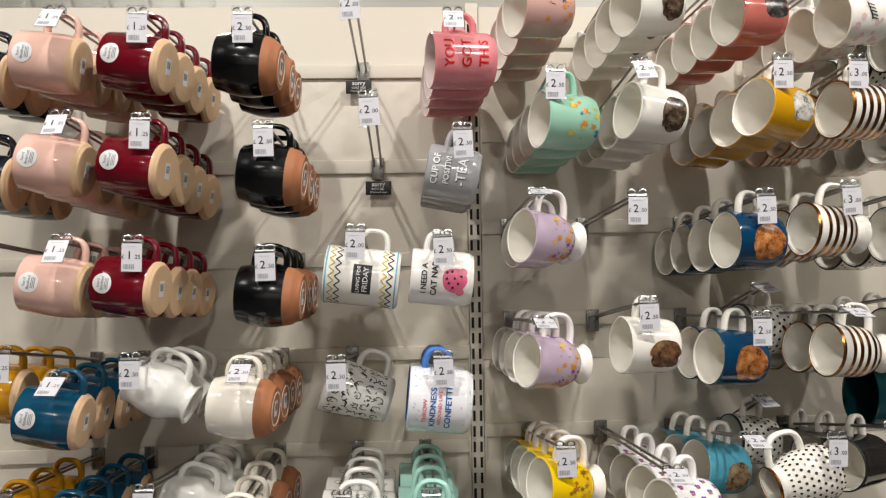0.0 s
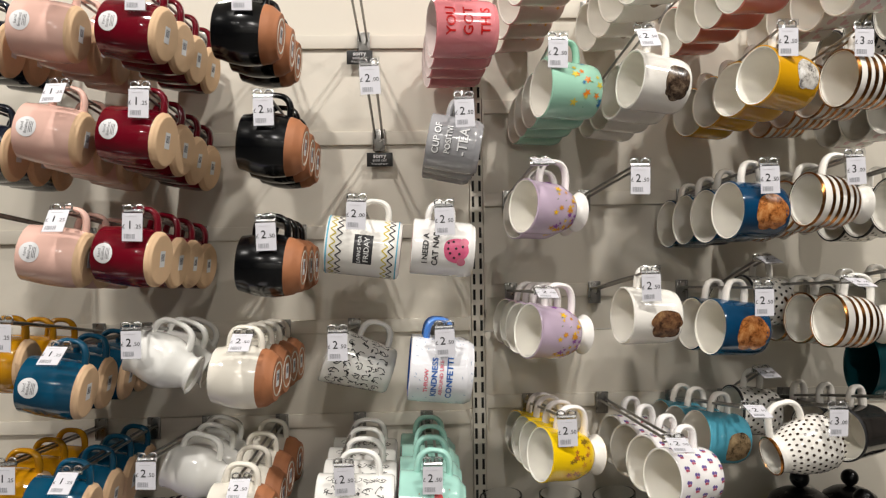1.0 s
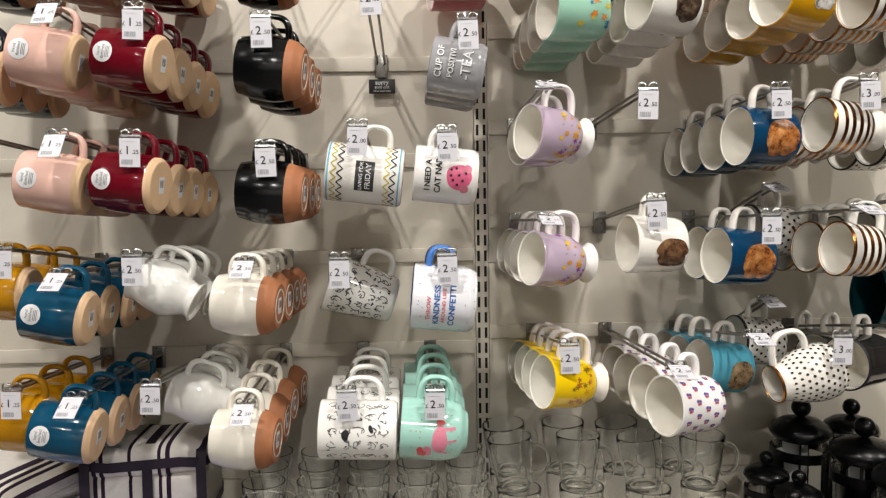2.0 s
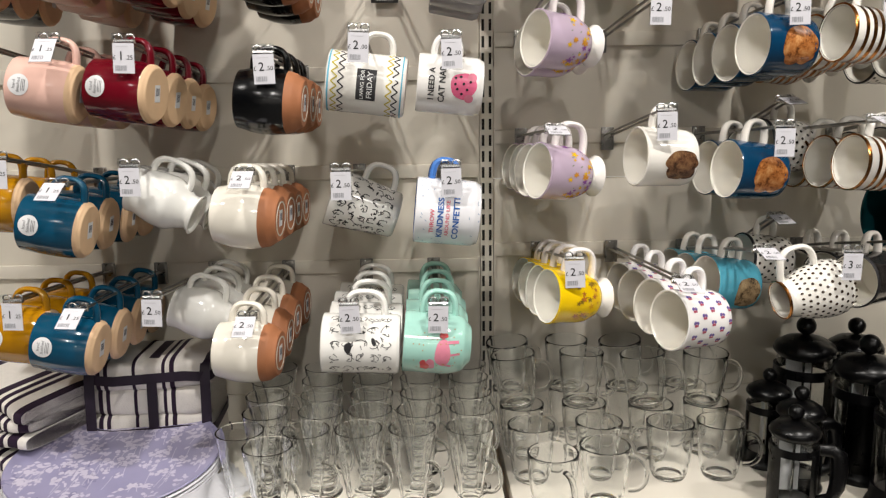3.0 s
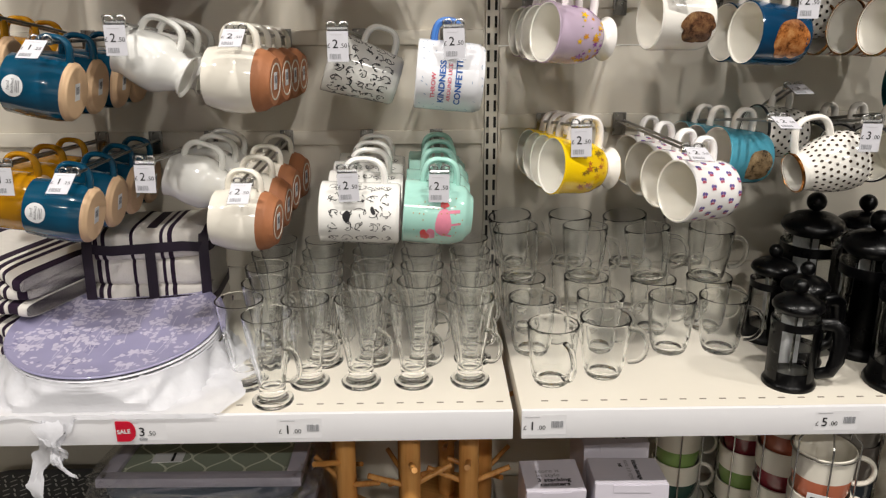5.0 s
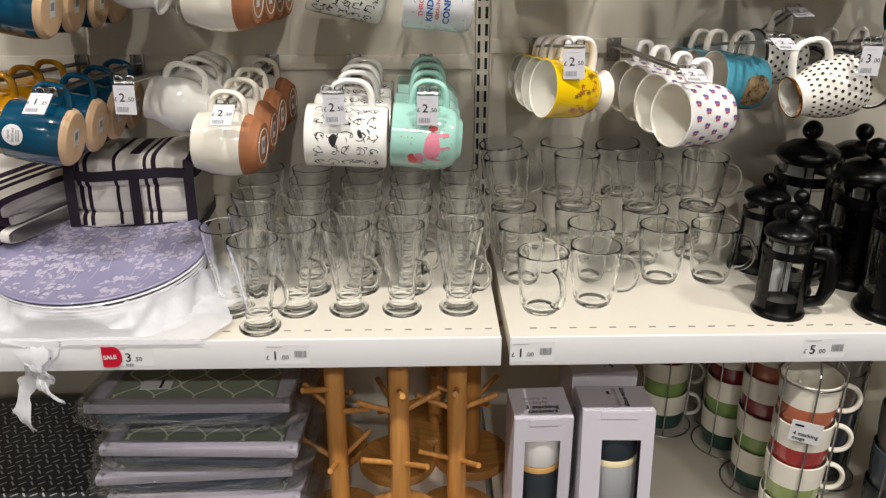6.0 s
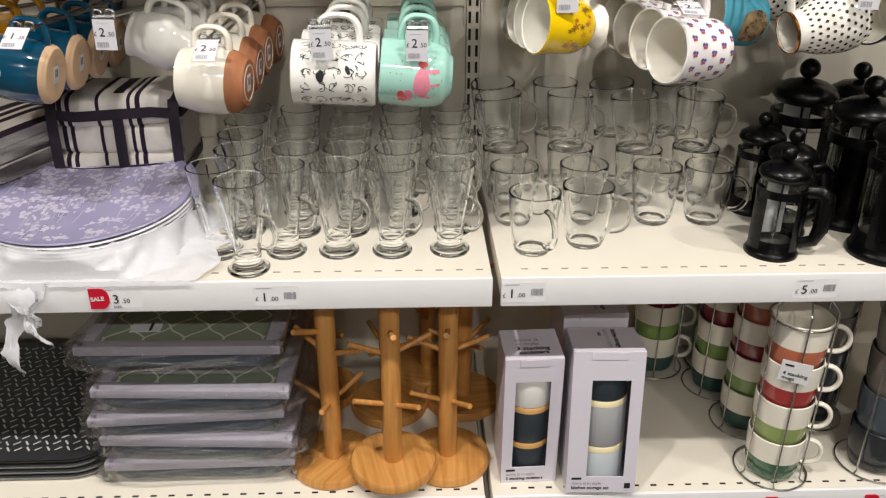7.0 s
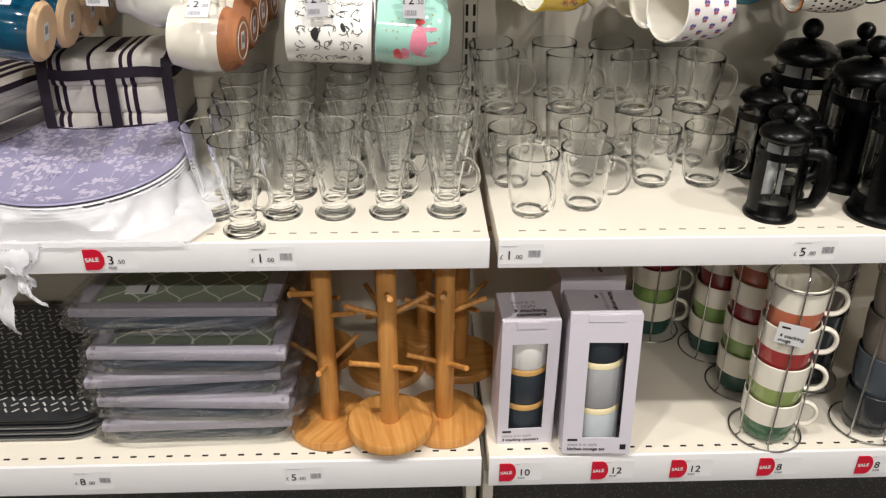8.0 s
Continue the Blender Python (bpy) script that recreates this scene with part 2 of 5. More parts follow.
SHAPES = {
    "barrel": [(0, .0385), (.026, .0405), (.060, .0405), (.078, .0378), (.082, .0345)],
    "bulb": [(0, .038), (.022, .0430), (.047, .0440), (.074, .0385), (.085, .031)],
    "straight": [(0, .039), (.004, .0392), (.05, .039), (.079, .0385), (.086, .035)],
    "china": [(0, .0410), (.028, .0398), (.066, .0385), (.0745, .036), (.077, .033)],
    "short": [(0, .039), (.004, .0392), (.042, .039), (.066, .0385), (.073, .035)],
    "tall": [(0, .041), (.004, .041), (.05, .041), (.1, .041), (.104, .039)],
    "taper": [(0, .044), (.03, .042), (.07, .038), (.1, .035), (.103, .033)],
    "stout": [(0, .045), (.004, .0452), (.05, .045), (.078, .0445), (.086, .041)],
    "foot": [(0, .0385), (.018, .0367), (.05, .0355), (.069, .0275), (.076, .020), (.083, .0225), (.090, .028)],
    "jug": [(0, .034), (.011, .033), (.032, .037), (.055, .0375), (.076, .027), (.085, .024), (.092, .029)],
    "dome": [(0, .042), (.03, .0425), (.06, .0425), (.08, .037), (.09, .026)],
    "coffee_pot": [(0, .028), (.011, .027), (.036, .036), (.067, .0415), (.087, .040), (.093, .036)],
}


def make_mug(label, shape, outer, inner="f2eee4", handle=None, base=None, base_len=0.0, sticker=False, rim=None, handle_span=(0.25, 0.72), handle_rise=0.028, decor=None):
    prof = smooth_profile(SHAPES[shape], 6)
    L = prof[-1][0]
    mug = thing("mug", label, "mug", "hanging mugs")
    cut = L - base_len
    wall = 0.0032
    out = [(r, a - L / 2) for a, r in prof]
    body_out = [(r, a) for r, a in out if a + L / 2 <= cut] if base_len else out
    if base_len:
        body_out.append((profile_radius(prof, cut), cut - L / 2))
    inside = [(max(0.004, r - wall), a) for r, a in out if a < L / 2 - 0.008][::-1]
    bm = bmesh.new()
    lathe(bm, [(0, inside[0][1] + .002)] + [(inside[0][0] * .9, inside[0][1] + .002)] + inside + [(out[0][0] - wall * .5, out[0][1] - .0012)], 40, "x", 1)
    lathe(bm, [(out[0][0] - wall * .5, out[0][1] - .0012)] + body_out, 40, "x", 0)
    if not base_len:
        r, a = out[-1]
        lathe(bm, [(r, a), (r * .94, a + .001), (r * .86, a), (r * .8, a - .003), (0, a - .003)], 40, "x", 0)
    bmesh.ops.remove_doubles(bm, verts=bm.verts[:], dist=1e-6)
    part("body", bm, [outer, glaze(inner) if isinstance(inner, str) else inner], mug)
    if base_len:
        bm = bmesh.new()
        low = [(profile_radius(prof, cut), cut - L / 2)] + [(r, a) for r, a in out if a + L / 2 > cut]
        r, a = out[-1]
        lathe(bm, low + [(r * .97, a + .0008), (r * .90, a + .0009), (0, a + .0004)], 40, "x")
        part("base", bm, base or CLAY, mug, "bare unglazed base")
        bm = bmesh.new()
        box(bm, L / 2 + .0008, -.008, -.010, L / 2 + .0013, .006, .012)
        part("barcode_label", bm, PAPER, mug, "small white barcode label")
        bm = bmesh.new()
        for k in range(7):
            box(bm, L / 2 + .0011, -.006 + .0015 * k, -.002, L / 2 + .0015, -.0053 + .0015 * k, .008)
        part("barcode", bm, GREYINK, mug)["kind"] = "stuff"
        if shape == "bulb":
            part("glaze_ring", lathe(bmesh.new(), [(.0215, L / 2 + .0004), (.0217, L / 2 + .0014), (.0238, L / 2 + .0014), (.0240, L / 2 + .0004)], 40, "x"), glaze("e9e3d6"), mug, "cream glaze ring")
    a0, a1 = L * handle_span[0], L * handle_span[1]
    r0, r1 = profile_radius(prof, a0), profile_radius(prof, a1)
    top = max(r0, r1) + handle_rise
    pts = []
    for k in range(17):
        t = math.pi * k / 16
        c = math.cos(t)
        x = (a0 + a1) / 2 - (a1 - a0) / 2 * math.copysign(abs(c) ** .75, c)
        base_z = (r0 - .003) + (r1 - r0) * k / 16
        pts.append((x - L / 2, 0, base_z + (top - base_z) * math.sin(t) ** .62))
    bm = bmesh.new()
    rr = [.0052 + .0016 * abs(math.cos(math.pi * k / 16)) for k in range(17)]
    tube(bm, pts, rr, 12, 0.72)
    part("handle", bm, handle or outer, mug)
    if rim:
        bm = bmesh.new()
        lathe(bm, [(out[0][0] + .0004, out[0][1] + .0022), (out[0][0] + .0003, out[0][1] - .0004), (out[0][0] - wall * .5, out[0][1] - .0017), (out[0][0] - wall - .0003, out[0][1] + .001)], 40, "x")
        part("rim", bm, rim, mug, "painted rim line")
    if sticker:
        wrap_patch(mug, "sticker", [disc_shape(L * .22, 0.004, .0135)], prof, PAPER, "round white sticker")
        wrap_text(mug, "hand", .0058, L * .22 - .0055, .004, prof, GREYINK, .0001)
        wrap_text(mug, "finished", .0058, L * .22 + .0002, .004, prof, GREYINK, .0001)
        wrap_patch(mug, "small_print", [[(L * .22 + q, -.003), (L * .22 + q + .0008, -.003), (L * .22 + q + .0008, .011), (L * .22 + q, .011)] for q in (.004, .006, .008)], prof, GREYINK, lift=.0007)
    if decor:
        decor(mug, prof)
    return mug, top, max(r for a, r in prof)


def wrap_patch(mug, name, shapes, prof, mat, label="", lift=0.0004):
    """Flat outlines (u along the mug, s round it, s = 0 faces the aisle) laid on the glaze."""
    L = prof[-1][0]
    bm = bmesh.new()
    for ring in shapes:
        fine = []
        for (a, b), (c, d) in zip(ring, ring[1:] + ring[:1]):
            k = max(1, int(math.hypot(c - a, d - b) / .004))
            fine += [(a + (c - a) * j / k, b + (d - b) * j / k) for j in range(k)]
        ring = fine
        cu, cs = sum(p[0] for p in ring) / len(ring), sum(p[1] for p in ring) / len(ring)
        steps = 3 if max(abs(p[1] - cs) for p in ring) > .008 else 1
        rows = []
        for j in range(steps + 1):
            f = j / steps
            row = []
            for u, s in (ring if f else [(cu, cs)]):
                u, s = cu + (u - cu) * f, cs + (s - cs) * f
                r = profile_radius(prof, min(max(u, 0), L)) + lift
                th = s / .039
                row.append(bm.verts.new((u - L / 2, -r * math.cos(th), r * math.sin(th))))
            rows.append(row)
        n = len(ring)
        for k in range(n):
            l = (k + 1) % n
            bm.faces.new([rows[0][0], rows[1][k], rows[1][l]])
            for p, q in zip(rows[1:], rows[2:]):
                bm.faces.new([p[k], q[k], q[l], p[l]])
    ob = part(name, bm, mat, mug, label)
    if len(shapes) > 1:
        ob["kind"] = "stuff"
    return ob


def disc_shape(u, s, r, n=20, squeeze=1.0, turn=0.0, wobble=0.0, seed=0):
    rnd = random.Random(seed)
    out = []
    ph = [rnd.uniform(0, 6.28) for _ in range(3)]
    for k in range(n):
        a = 2 * math.pi * k / n
        q = r * (1 + wobble * (math.sin(2 * a + ph[0]) + .7 * math.sin(3 * a + ph[1]) + .5 * math.sin(5 * a + ph[2])))
        x, y = q * math.cos(a), q * squeeze * math.sin(a)
        out.append((u + x * math.cos(turn) - y * math.sin(turn), s + x * math.sin(turn) + y * math.cos(turn)))
    return out


# ---- prints on the mugs ----
def text_mesh(body, size, align="CENTER", bold=0.0):
    """A flat mesh of lettering in the built-in font, in the xy plane."""
    cu = bpy.data.curves.new("lettering", "FONT")
    cu.body, cu.size, cu.align_x, cu.align_y, cu.resolution_u, cu.offset = body, size, align, "CENTER", 3, bold
    ob = bpy.data.objects.new("lettering", cu)
    me = bpy.data.meshes.new_from_object(ob)
    bpy.data.objects.remove(ob)
    me.materials.clear()
    return me


def wrap_text(mug, body, size, u, s, prof, mat, bold=0.0006, stretch=1.0):
    """Lettering that reads up the side of the hanging mug, tops towards the rim."""
    me = text_mesh(body, size, bold=bold * .35)
    L = prof[-1][0]
    for v in me.vertices:
        uu, ss = u - v.co.y, s + v.co.x * stretch
        r = profile_radius(prof, min(max(uu, 0), L)) + .0006
        v.co = (uu - L / 2, -r * math.cos(ss / .039), r * math.sin(ss / .039))
    me.materials.append(mat)
    ob = new("lettering", me)
    ob.parent = mug
    return ob


def stroke(pts, w):
    """A drawn line as short flat quads."""
    out = []
    for (a, b), (c, d) in zip(pts, pts[1:]):
        n = math.hypot(c - a, d - b) + 1e-9
        nx, ny = -(d - b) / n * w / 2, (c - a) / n * w / 2
        out.append([(a + nx, b + ny), (c + nx, d + ny), (c - nx, d - ny), (a - nx, b - ny)])
    return out


def flower_shape(u, s, r, petals=5, turn=0.0):
    return [(u + r * (1 + .45 * math.cos(petals * a)) * math.cos(a + turn), s + r * (1 + .45 * math.cos(petals * a)) * math.sin(a + turn))
            for a in (2 * math.pi * k / 25 for k in range(25))]


def band(mug, prof, a0, a1, mat, lift=.0005, name="stripe"):
    L = prof[-1][0]
    n = 4
    pts = [(profile_radius(prof, a0 + (a1 - a0) * k / n) + lift, a0 + (a1 - a0) * k / n - L / 2) for k in range(n + 1)]
    return part(name, lathe(bmesh.new(), pts, 40, "x"), mat, mug)


INKS = {}


def ink(h):
    if h not in INKS:
        INKS[h] = material("print_" + h, h, 0.22, vary=0.12, scale=150, coat=.2)
    return INKS[h]


GOLD = material("copper_gold_lustre", "a8703c", 0.22, metal=1.0, vary=0.15, scale=60)


def scatter(seed, n, u0, u1, s0=-.06, s1=.06):
    rnd = random.Random(seed)
    return [(rnd.uniform(u0, u1), rnd.uniform(s0, s1), rnd) for _ in range(n)]


def dec_ygt(g, p):
    for k, w in enumerate(("YOU", "GOT", "THIS")):
        wrap_text(g, w, .0185, .019 + .024 * k, .004, p, ink("c8201f"), .0009, 1.0)


def dec_cup(g, p):
    for k, (w, z) in enumerate((("CUP OF", .0128), ("POSITIVI", .0108), ("-TEA", .019))):
        wrap_text(g, w, z, .013 + .0165 * k + (.004 if k == 2 else 0), .0005, p, ink("3b3a40"), .0012)
        wrap_text(g, w, z, .0124 + .0165 * k + (.004 if k == 2 else 0), .0012, p, ink("f4f3f4"), .0008).location.y -= .0004


def dec_friday(g, p):
    wrap_patch(g, "panel_print", [[(.040, -.021), (.066, -.021), (.066, .019), (.040, .019)]], p, ink("3a393b"))
    wrap_text(g, "LIVING FOR", .0070, .048, -.001, p, ink("eeeeec"), .0001).location.y -= .0004
    wrap_text(g, "FRIDAY", .0102, .058, -.001, p, ink("eeeeec"), .0002).location.y -= .0004
    for u0, c in ((.010, "b9ab3c"), (.019, "2a2a30"), (.083, "c3b041"), (.091, "2a2a30")):
        zig = [(u0 + (.004 if k % 2 else -.004), -.06 + .006 * k) for k in range(21)]
        wrap_patch(g, "zigzag", stroke(zig, .0017), p, ink(c))
    band(g, p, .0008, .0032, ink("6fb1c9"), name="rim_line")
    band(g, p, .0985, .1005, ink("6fb1c9"), name="base_line")


def dec_cat(g, p):
    wrap_text(g, "I NEED A", .0108, .018, .0, p, INK, .0007)
    wrap_text(g, "CAT NAP", .0115, .032, .0, p, INK, .0007)
    wrap_patch(g, "print", [disc_shape(.060, .000, .0165, 24, 1.12, .2, .05, 4)], p, ink("e2668c"))
    wrap_patch(g, "print", [disc_shape(.071, .012, .006), disc_shape(.068, -.016, .006)], p, ink("dd7f96"), lift=.0006)
    wrap_patch(g, "spots", [disc_shape(u, s, .0018, 8) for u, s in ((.049, .01), (.056, .012), (.052, -.004), (.058, -.01), (.065, -.004), (.069, .006), (.060, .003), (.049, .002))], p, INK, lift=.0009)


def doodles(seed, rows, cols, u0, u1, w):
    rnd = random.Random(seed)
    out = []
    for i in range(cols):
        for j in range(rows):
            u, s = u0 + (u1 - u0) * (i + .5) / cols, -.055 + .11 * (j + .5) / rows
            r = .006 * rnd.uniform(.8, 1.2)
            ph, lo = rnd.uniform(0, 6.3), rnd.uniform(.6, 1)
            out += stroke([(u + r * 1.1 * math.cos(a + ph) * (1 + .2 * math.sin(3 * a)), s + r * lo * math.sin(a + ph)) for a in (rnd.uniform(2.2, 4.2) * k / 14 for k in range(15))], w)
            for _ in range(3):
                a, b = u + rnd.uniform(-.006, .006), s + rnd.uniform(-.006, .006)
                out += stroke([(a, b), (a + rnd.uniform(-.005, .005), b + rnd.uniform(-.004, .004)), (a + rnd.uniform(-.005, .005), b - .003)], w)
    return out


def dec_scribble(g, p):
    wrap_patch(g, "line_print", doodles(3, 7, 5, .008, .092, .0012), p, INK)


def dec_doodle(g, p):
    wrap_patch(g, "line_print", doodles(8, 6, 5, .010, .096, .0008), p, INK)
    wrap_patch(g, "patch_print", [disc_shape(.036, .004, .0055, 10, 1.3, .2, .12, 2), disc_shape(.07, .012, .003, 9, 1.8, .3, .1, 5)], p, INK)


def dec_confetti(g, p):
    wrap_text(g, "THROW", .0078, .022, -.008, p, ink("d9697c"), .0004)
    wrap_text(g, "KINDNESS", .0108, .033, -.004, p, ink("2c62ad"), .0008)
    wrap_text(g, "AROUND LIKE", .0068, .0425, -.004, p, ink("d9697c"), .0003)
    wrap_text(g, "CONFETTI", .0112, .054, -.004, p, ink("2c62ad"), .0008)
    fl = []
    for u, s, rnd in scatter(5, 70, .006, .086):
        if .016 < u < .062 and -.034 < s < .028:
            continue
        a = rnd.uniform(0, 3.1)
        fl += stroke([(u, s), (u + .003 * math.cos(a), s + .003 * math.sin(a))], .0008)
    wrap_patch(g, "fleck_print", fl, p, ink("9fb0c9"))


def dec_mint(g, p):
    wrap_patch(g, "print", [disc_shape(.052, -.004, .010, 20, 1.9, 0, .06, 3), disc_shape(.036, -.020, .0065, 16, 1.2, .5, .08, 2)]
               + stroke([(.056, .010), (.073, .012)], .004) + stroke([(.058, -.006), (.075, -.004)], .003) + stroke([(.05, -.018), (.064, -.022)], .003), p, ink("e28aa0"))
    wrap_patch(g, "print", [disc_shape(.028, -.022, .006, 14, 1.3, 0, .2, 9), disc_shape(.052, .018, .005, 14, .9, 0, .2, 4)], p, ink("d94b4e"), lift=.0006)
    wrap_patch(g, "dots", [disc_shape(u, s, .0009, 6) for u, s, _ in scatter(6, 34, .012, .08, -.04, .03)], p, ink("b98b4c"))


def dec_garden(seed, tones, leaf, u0, u1, n):
    def dec(g, p):
        for k, c in enumerate(tones):
            wrap_patch(g, "flower_print", [flower_shape(u, s, rnd.uniform(.0018, .0042), 5, rnd.uniform(0, 3)) for u, s, rnd in scatter(seed + k, n, u0, u1, -.04, .05)], p, ink(c), lift=.0004 + .0001 * k)
        wrap_patch(g, "leaf_print", [q for u, s, rnd in scatter(seed + 9, n, u0, u1, -.04, .04) for q in stroke([(u, s), (u + rnd.uniform(-.004, .006), s + rnd.uniform(-.003, .003))], .0011)], p, ink(leaf))
    return dec


def dec_foot(colour):
    def dec(g, p):
        band(g, p, .0745, .0895, glaze("f0ece6"), .0006, "foot")
    return dec


def both(*fs):
    def dec(g, p):
        for f in fs:
            f(g, p)
    return dec


def mottled(tone, dark, light):
    """Print in soft patches of three tones of one colour."""
    m = ink(tone)
    nt = m.node_tree
    co, n, ramp = nt.nodes.new("ShaderNodeTexCoord"), nt.nodes.new("ShaderNodeTexNoise"), nt.nodes.new("ShaderNodeValToRGB")
    n.inputs["Scale"].default_value, n.inputs["Detail"].default_value, n.inputs["Roughness"].default_value = 85, 6, .72
    nt.links.new(co.outputs["Object"], n.inputs["Vector"])
    el = ramp.color_ramp.elements
    el[0].position, el[0].color, el[1].position, el[1].color = .36, rgb(dark), .68, rgb(light)
    mid = el.new(.5)
    mid.color = rgb(tone)
    nt.links.new(n.outputs["Fac"], ramp.inputs["Fac"])
    nt.links.new(ramp.outputs[0], nt.nodes["Principled BSDF"].inputs["Base Color"])
    return m


def dec_blot(seed, tone, dark, light, u, s, r, tall=1.15):
    """A plain soft-edged brown shape in place of a printed picture."""
    def dec(g, p):
        coat_tone = mottled(tone, dark, light)
        wrap_patch(g, "print", [disc_shape(u, s, r * .92, 48, tall, .1, .06, seed)], p, coat_tone)
        wrap_patch(g, "print", [disc_shape(u + r * .3 * k, s - r * .55, r * .5, 30, 1, 0, .08, seed + k) for k in (-1, 1)], p, coat_tone, lift=.0005)
    return dec


def dec_bands(tone, a0, a1, n, duty):
    def dec(g, p):
        st = (a1 - a0) / n
        for k in range(n):
            band(g, p, a0 + st * k, a0 + st * (k + duty), tone if not isinstance(tone, str) else ink(tone))
    return dec


def dec_dots(tone, r, step, u0, u1):
    def dec(g, p):
        out = []
        k, u = 0, u0
        while u < u1:
            s = -.1 + (step * .5 if k % 2 else 0)
            while s < .1:
                out.append(disc_shape(u, s, r, 9))
                s += step
            u += step * .8
            k += 1
        wrap_patch(g, "dot_print", out, p, ink(tone))
    return dec


def dec_butterfly(g, p):
    a, b = [], []
    for i in range(5):
        for j in range(9):
            u, s = .011 + .015 * i, -.07 + .018 * j + (.009 if i % 2 else 0)
            a += [disc_shape(u - .0022, s + .0022, .0026, 9, .8, .8), disc_shape(u + .0022, s + .0020, .0024, 9, .8, -.8)]
            b += [disc_shape(u - .0016, s - .0016, .0018, 8), disc_shape(u + .0018, s - .0014, .0016, 8)] + stroke([(u, s - .003), (u, s + .003)], .0008)
    wrap_patch(g, "winged_print", a, p, ink("6d62a0"))
    wrap_patch(g, "winged_print", b, p, ink("b4596b"), lift=.0005)


def dec_lash(g, p):
    wrap_patch(g, "dot_print", [disc_shape(u, s, rnd.uniform(.003, .005), 14) for u, s, rnd in scatter(4, 40, .006, .078, -.1, .1)], p, ink("e5c3c4"))
    for u in (.03, .066):
        arc = [(u + .003 * math.cos(t), -.012 + .024 * t / 3.1) for t in (3.1 * k / 10 for k in range(11))]
        w = stroke(arc, .0022)
        for a, b in arc[1::2]:
            w += stroke([(a, b), (a + .010, b - .003)], .0015)
        wrap_patch(g, "curve_print", w, p, INK, lift=.0007)


BARREL = dict(shape="barrel", base=CLAY, base_len=.008, sticker=True, handle_span=(.36, .88), handle_rise=.026)
DIP = dict(shape="bulb", base=TERRA, base_len=.021, handle_span=(.2, .72), handle_rise=.026)
CHINA = dict(shape="china", handle_span=(.26, .66), handle_rise=.028)
FOOT = dict(shape="foot", handle_span=(.24, .74), handle_rise=.030)


def stoneware(tone, words):
    return make_mug(words + " glazed stoneware mug with bare clay base", outer=glaze(tone), inner=tone, **BARREL)


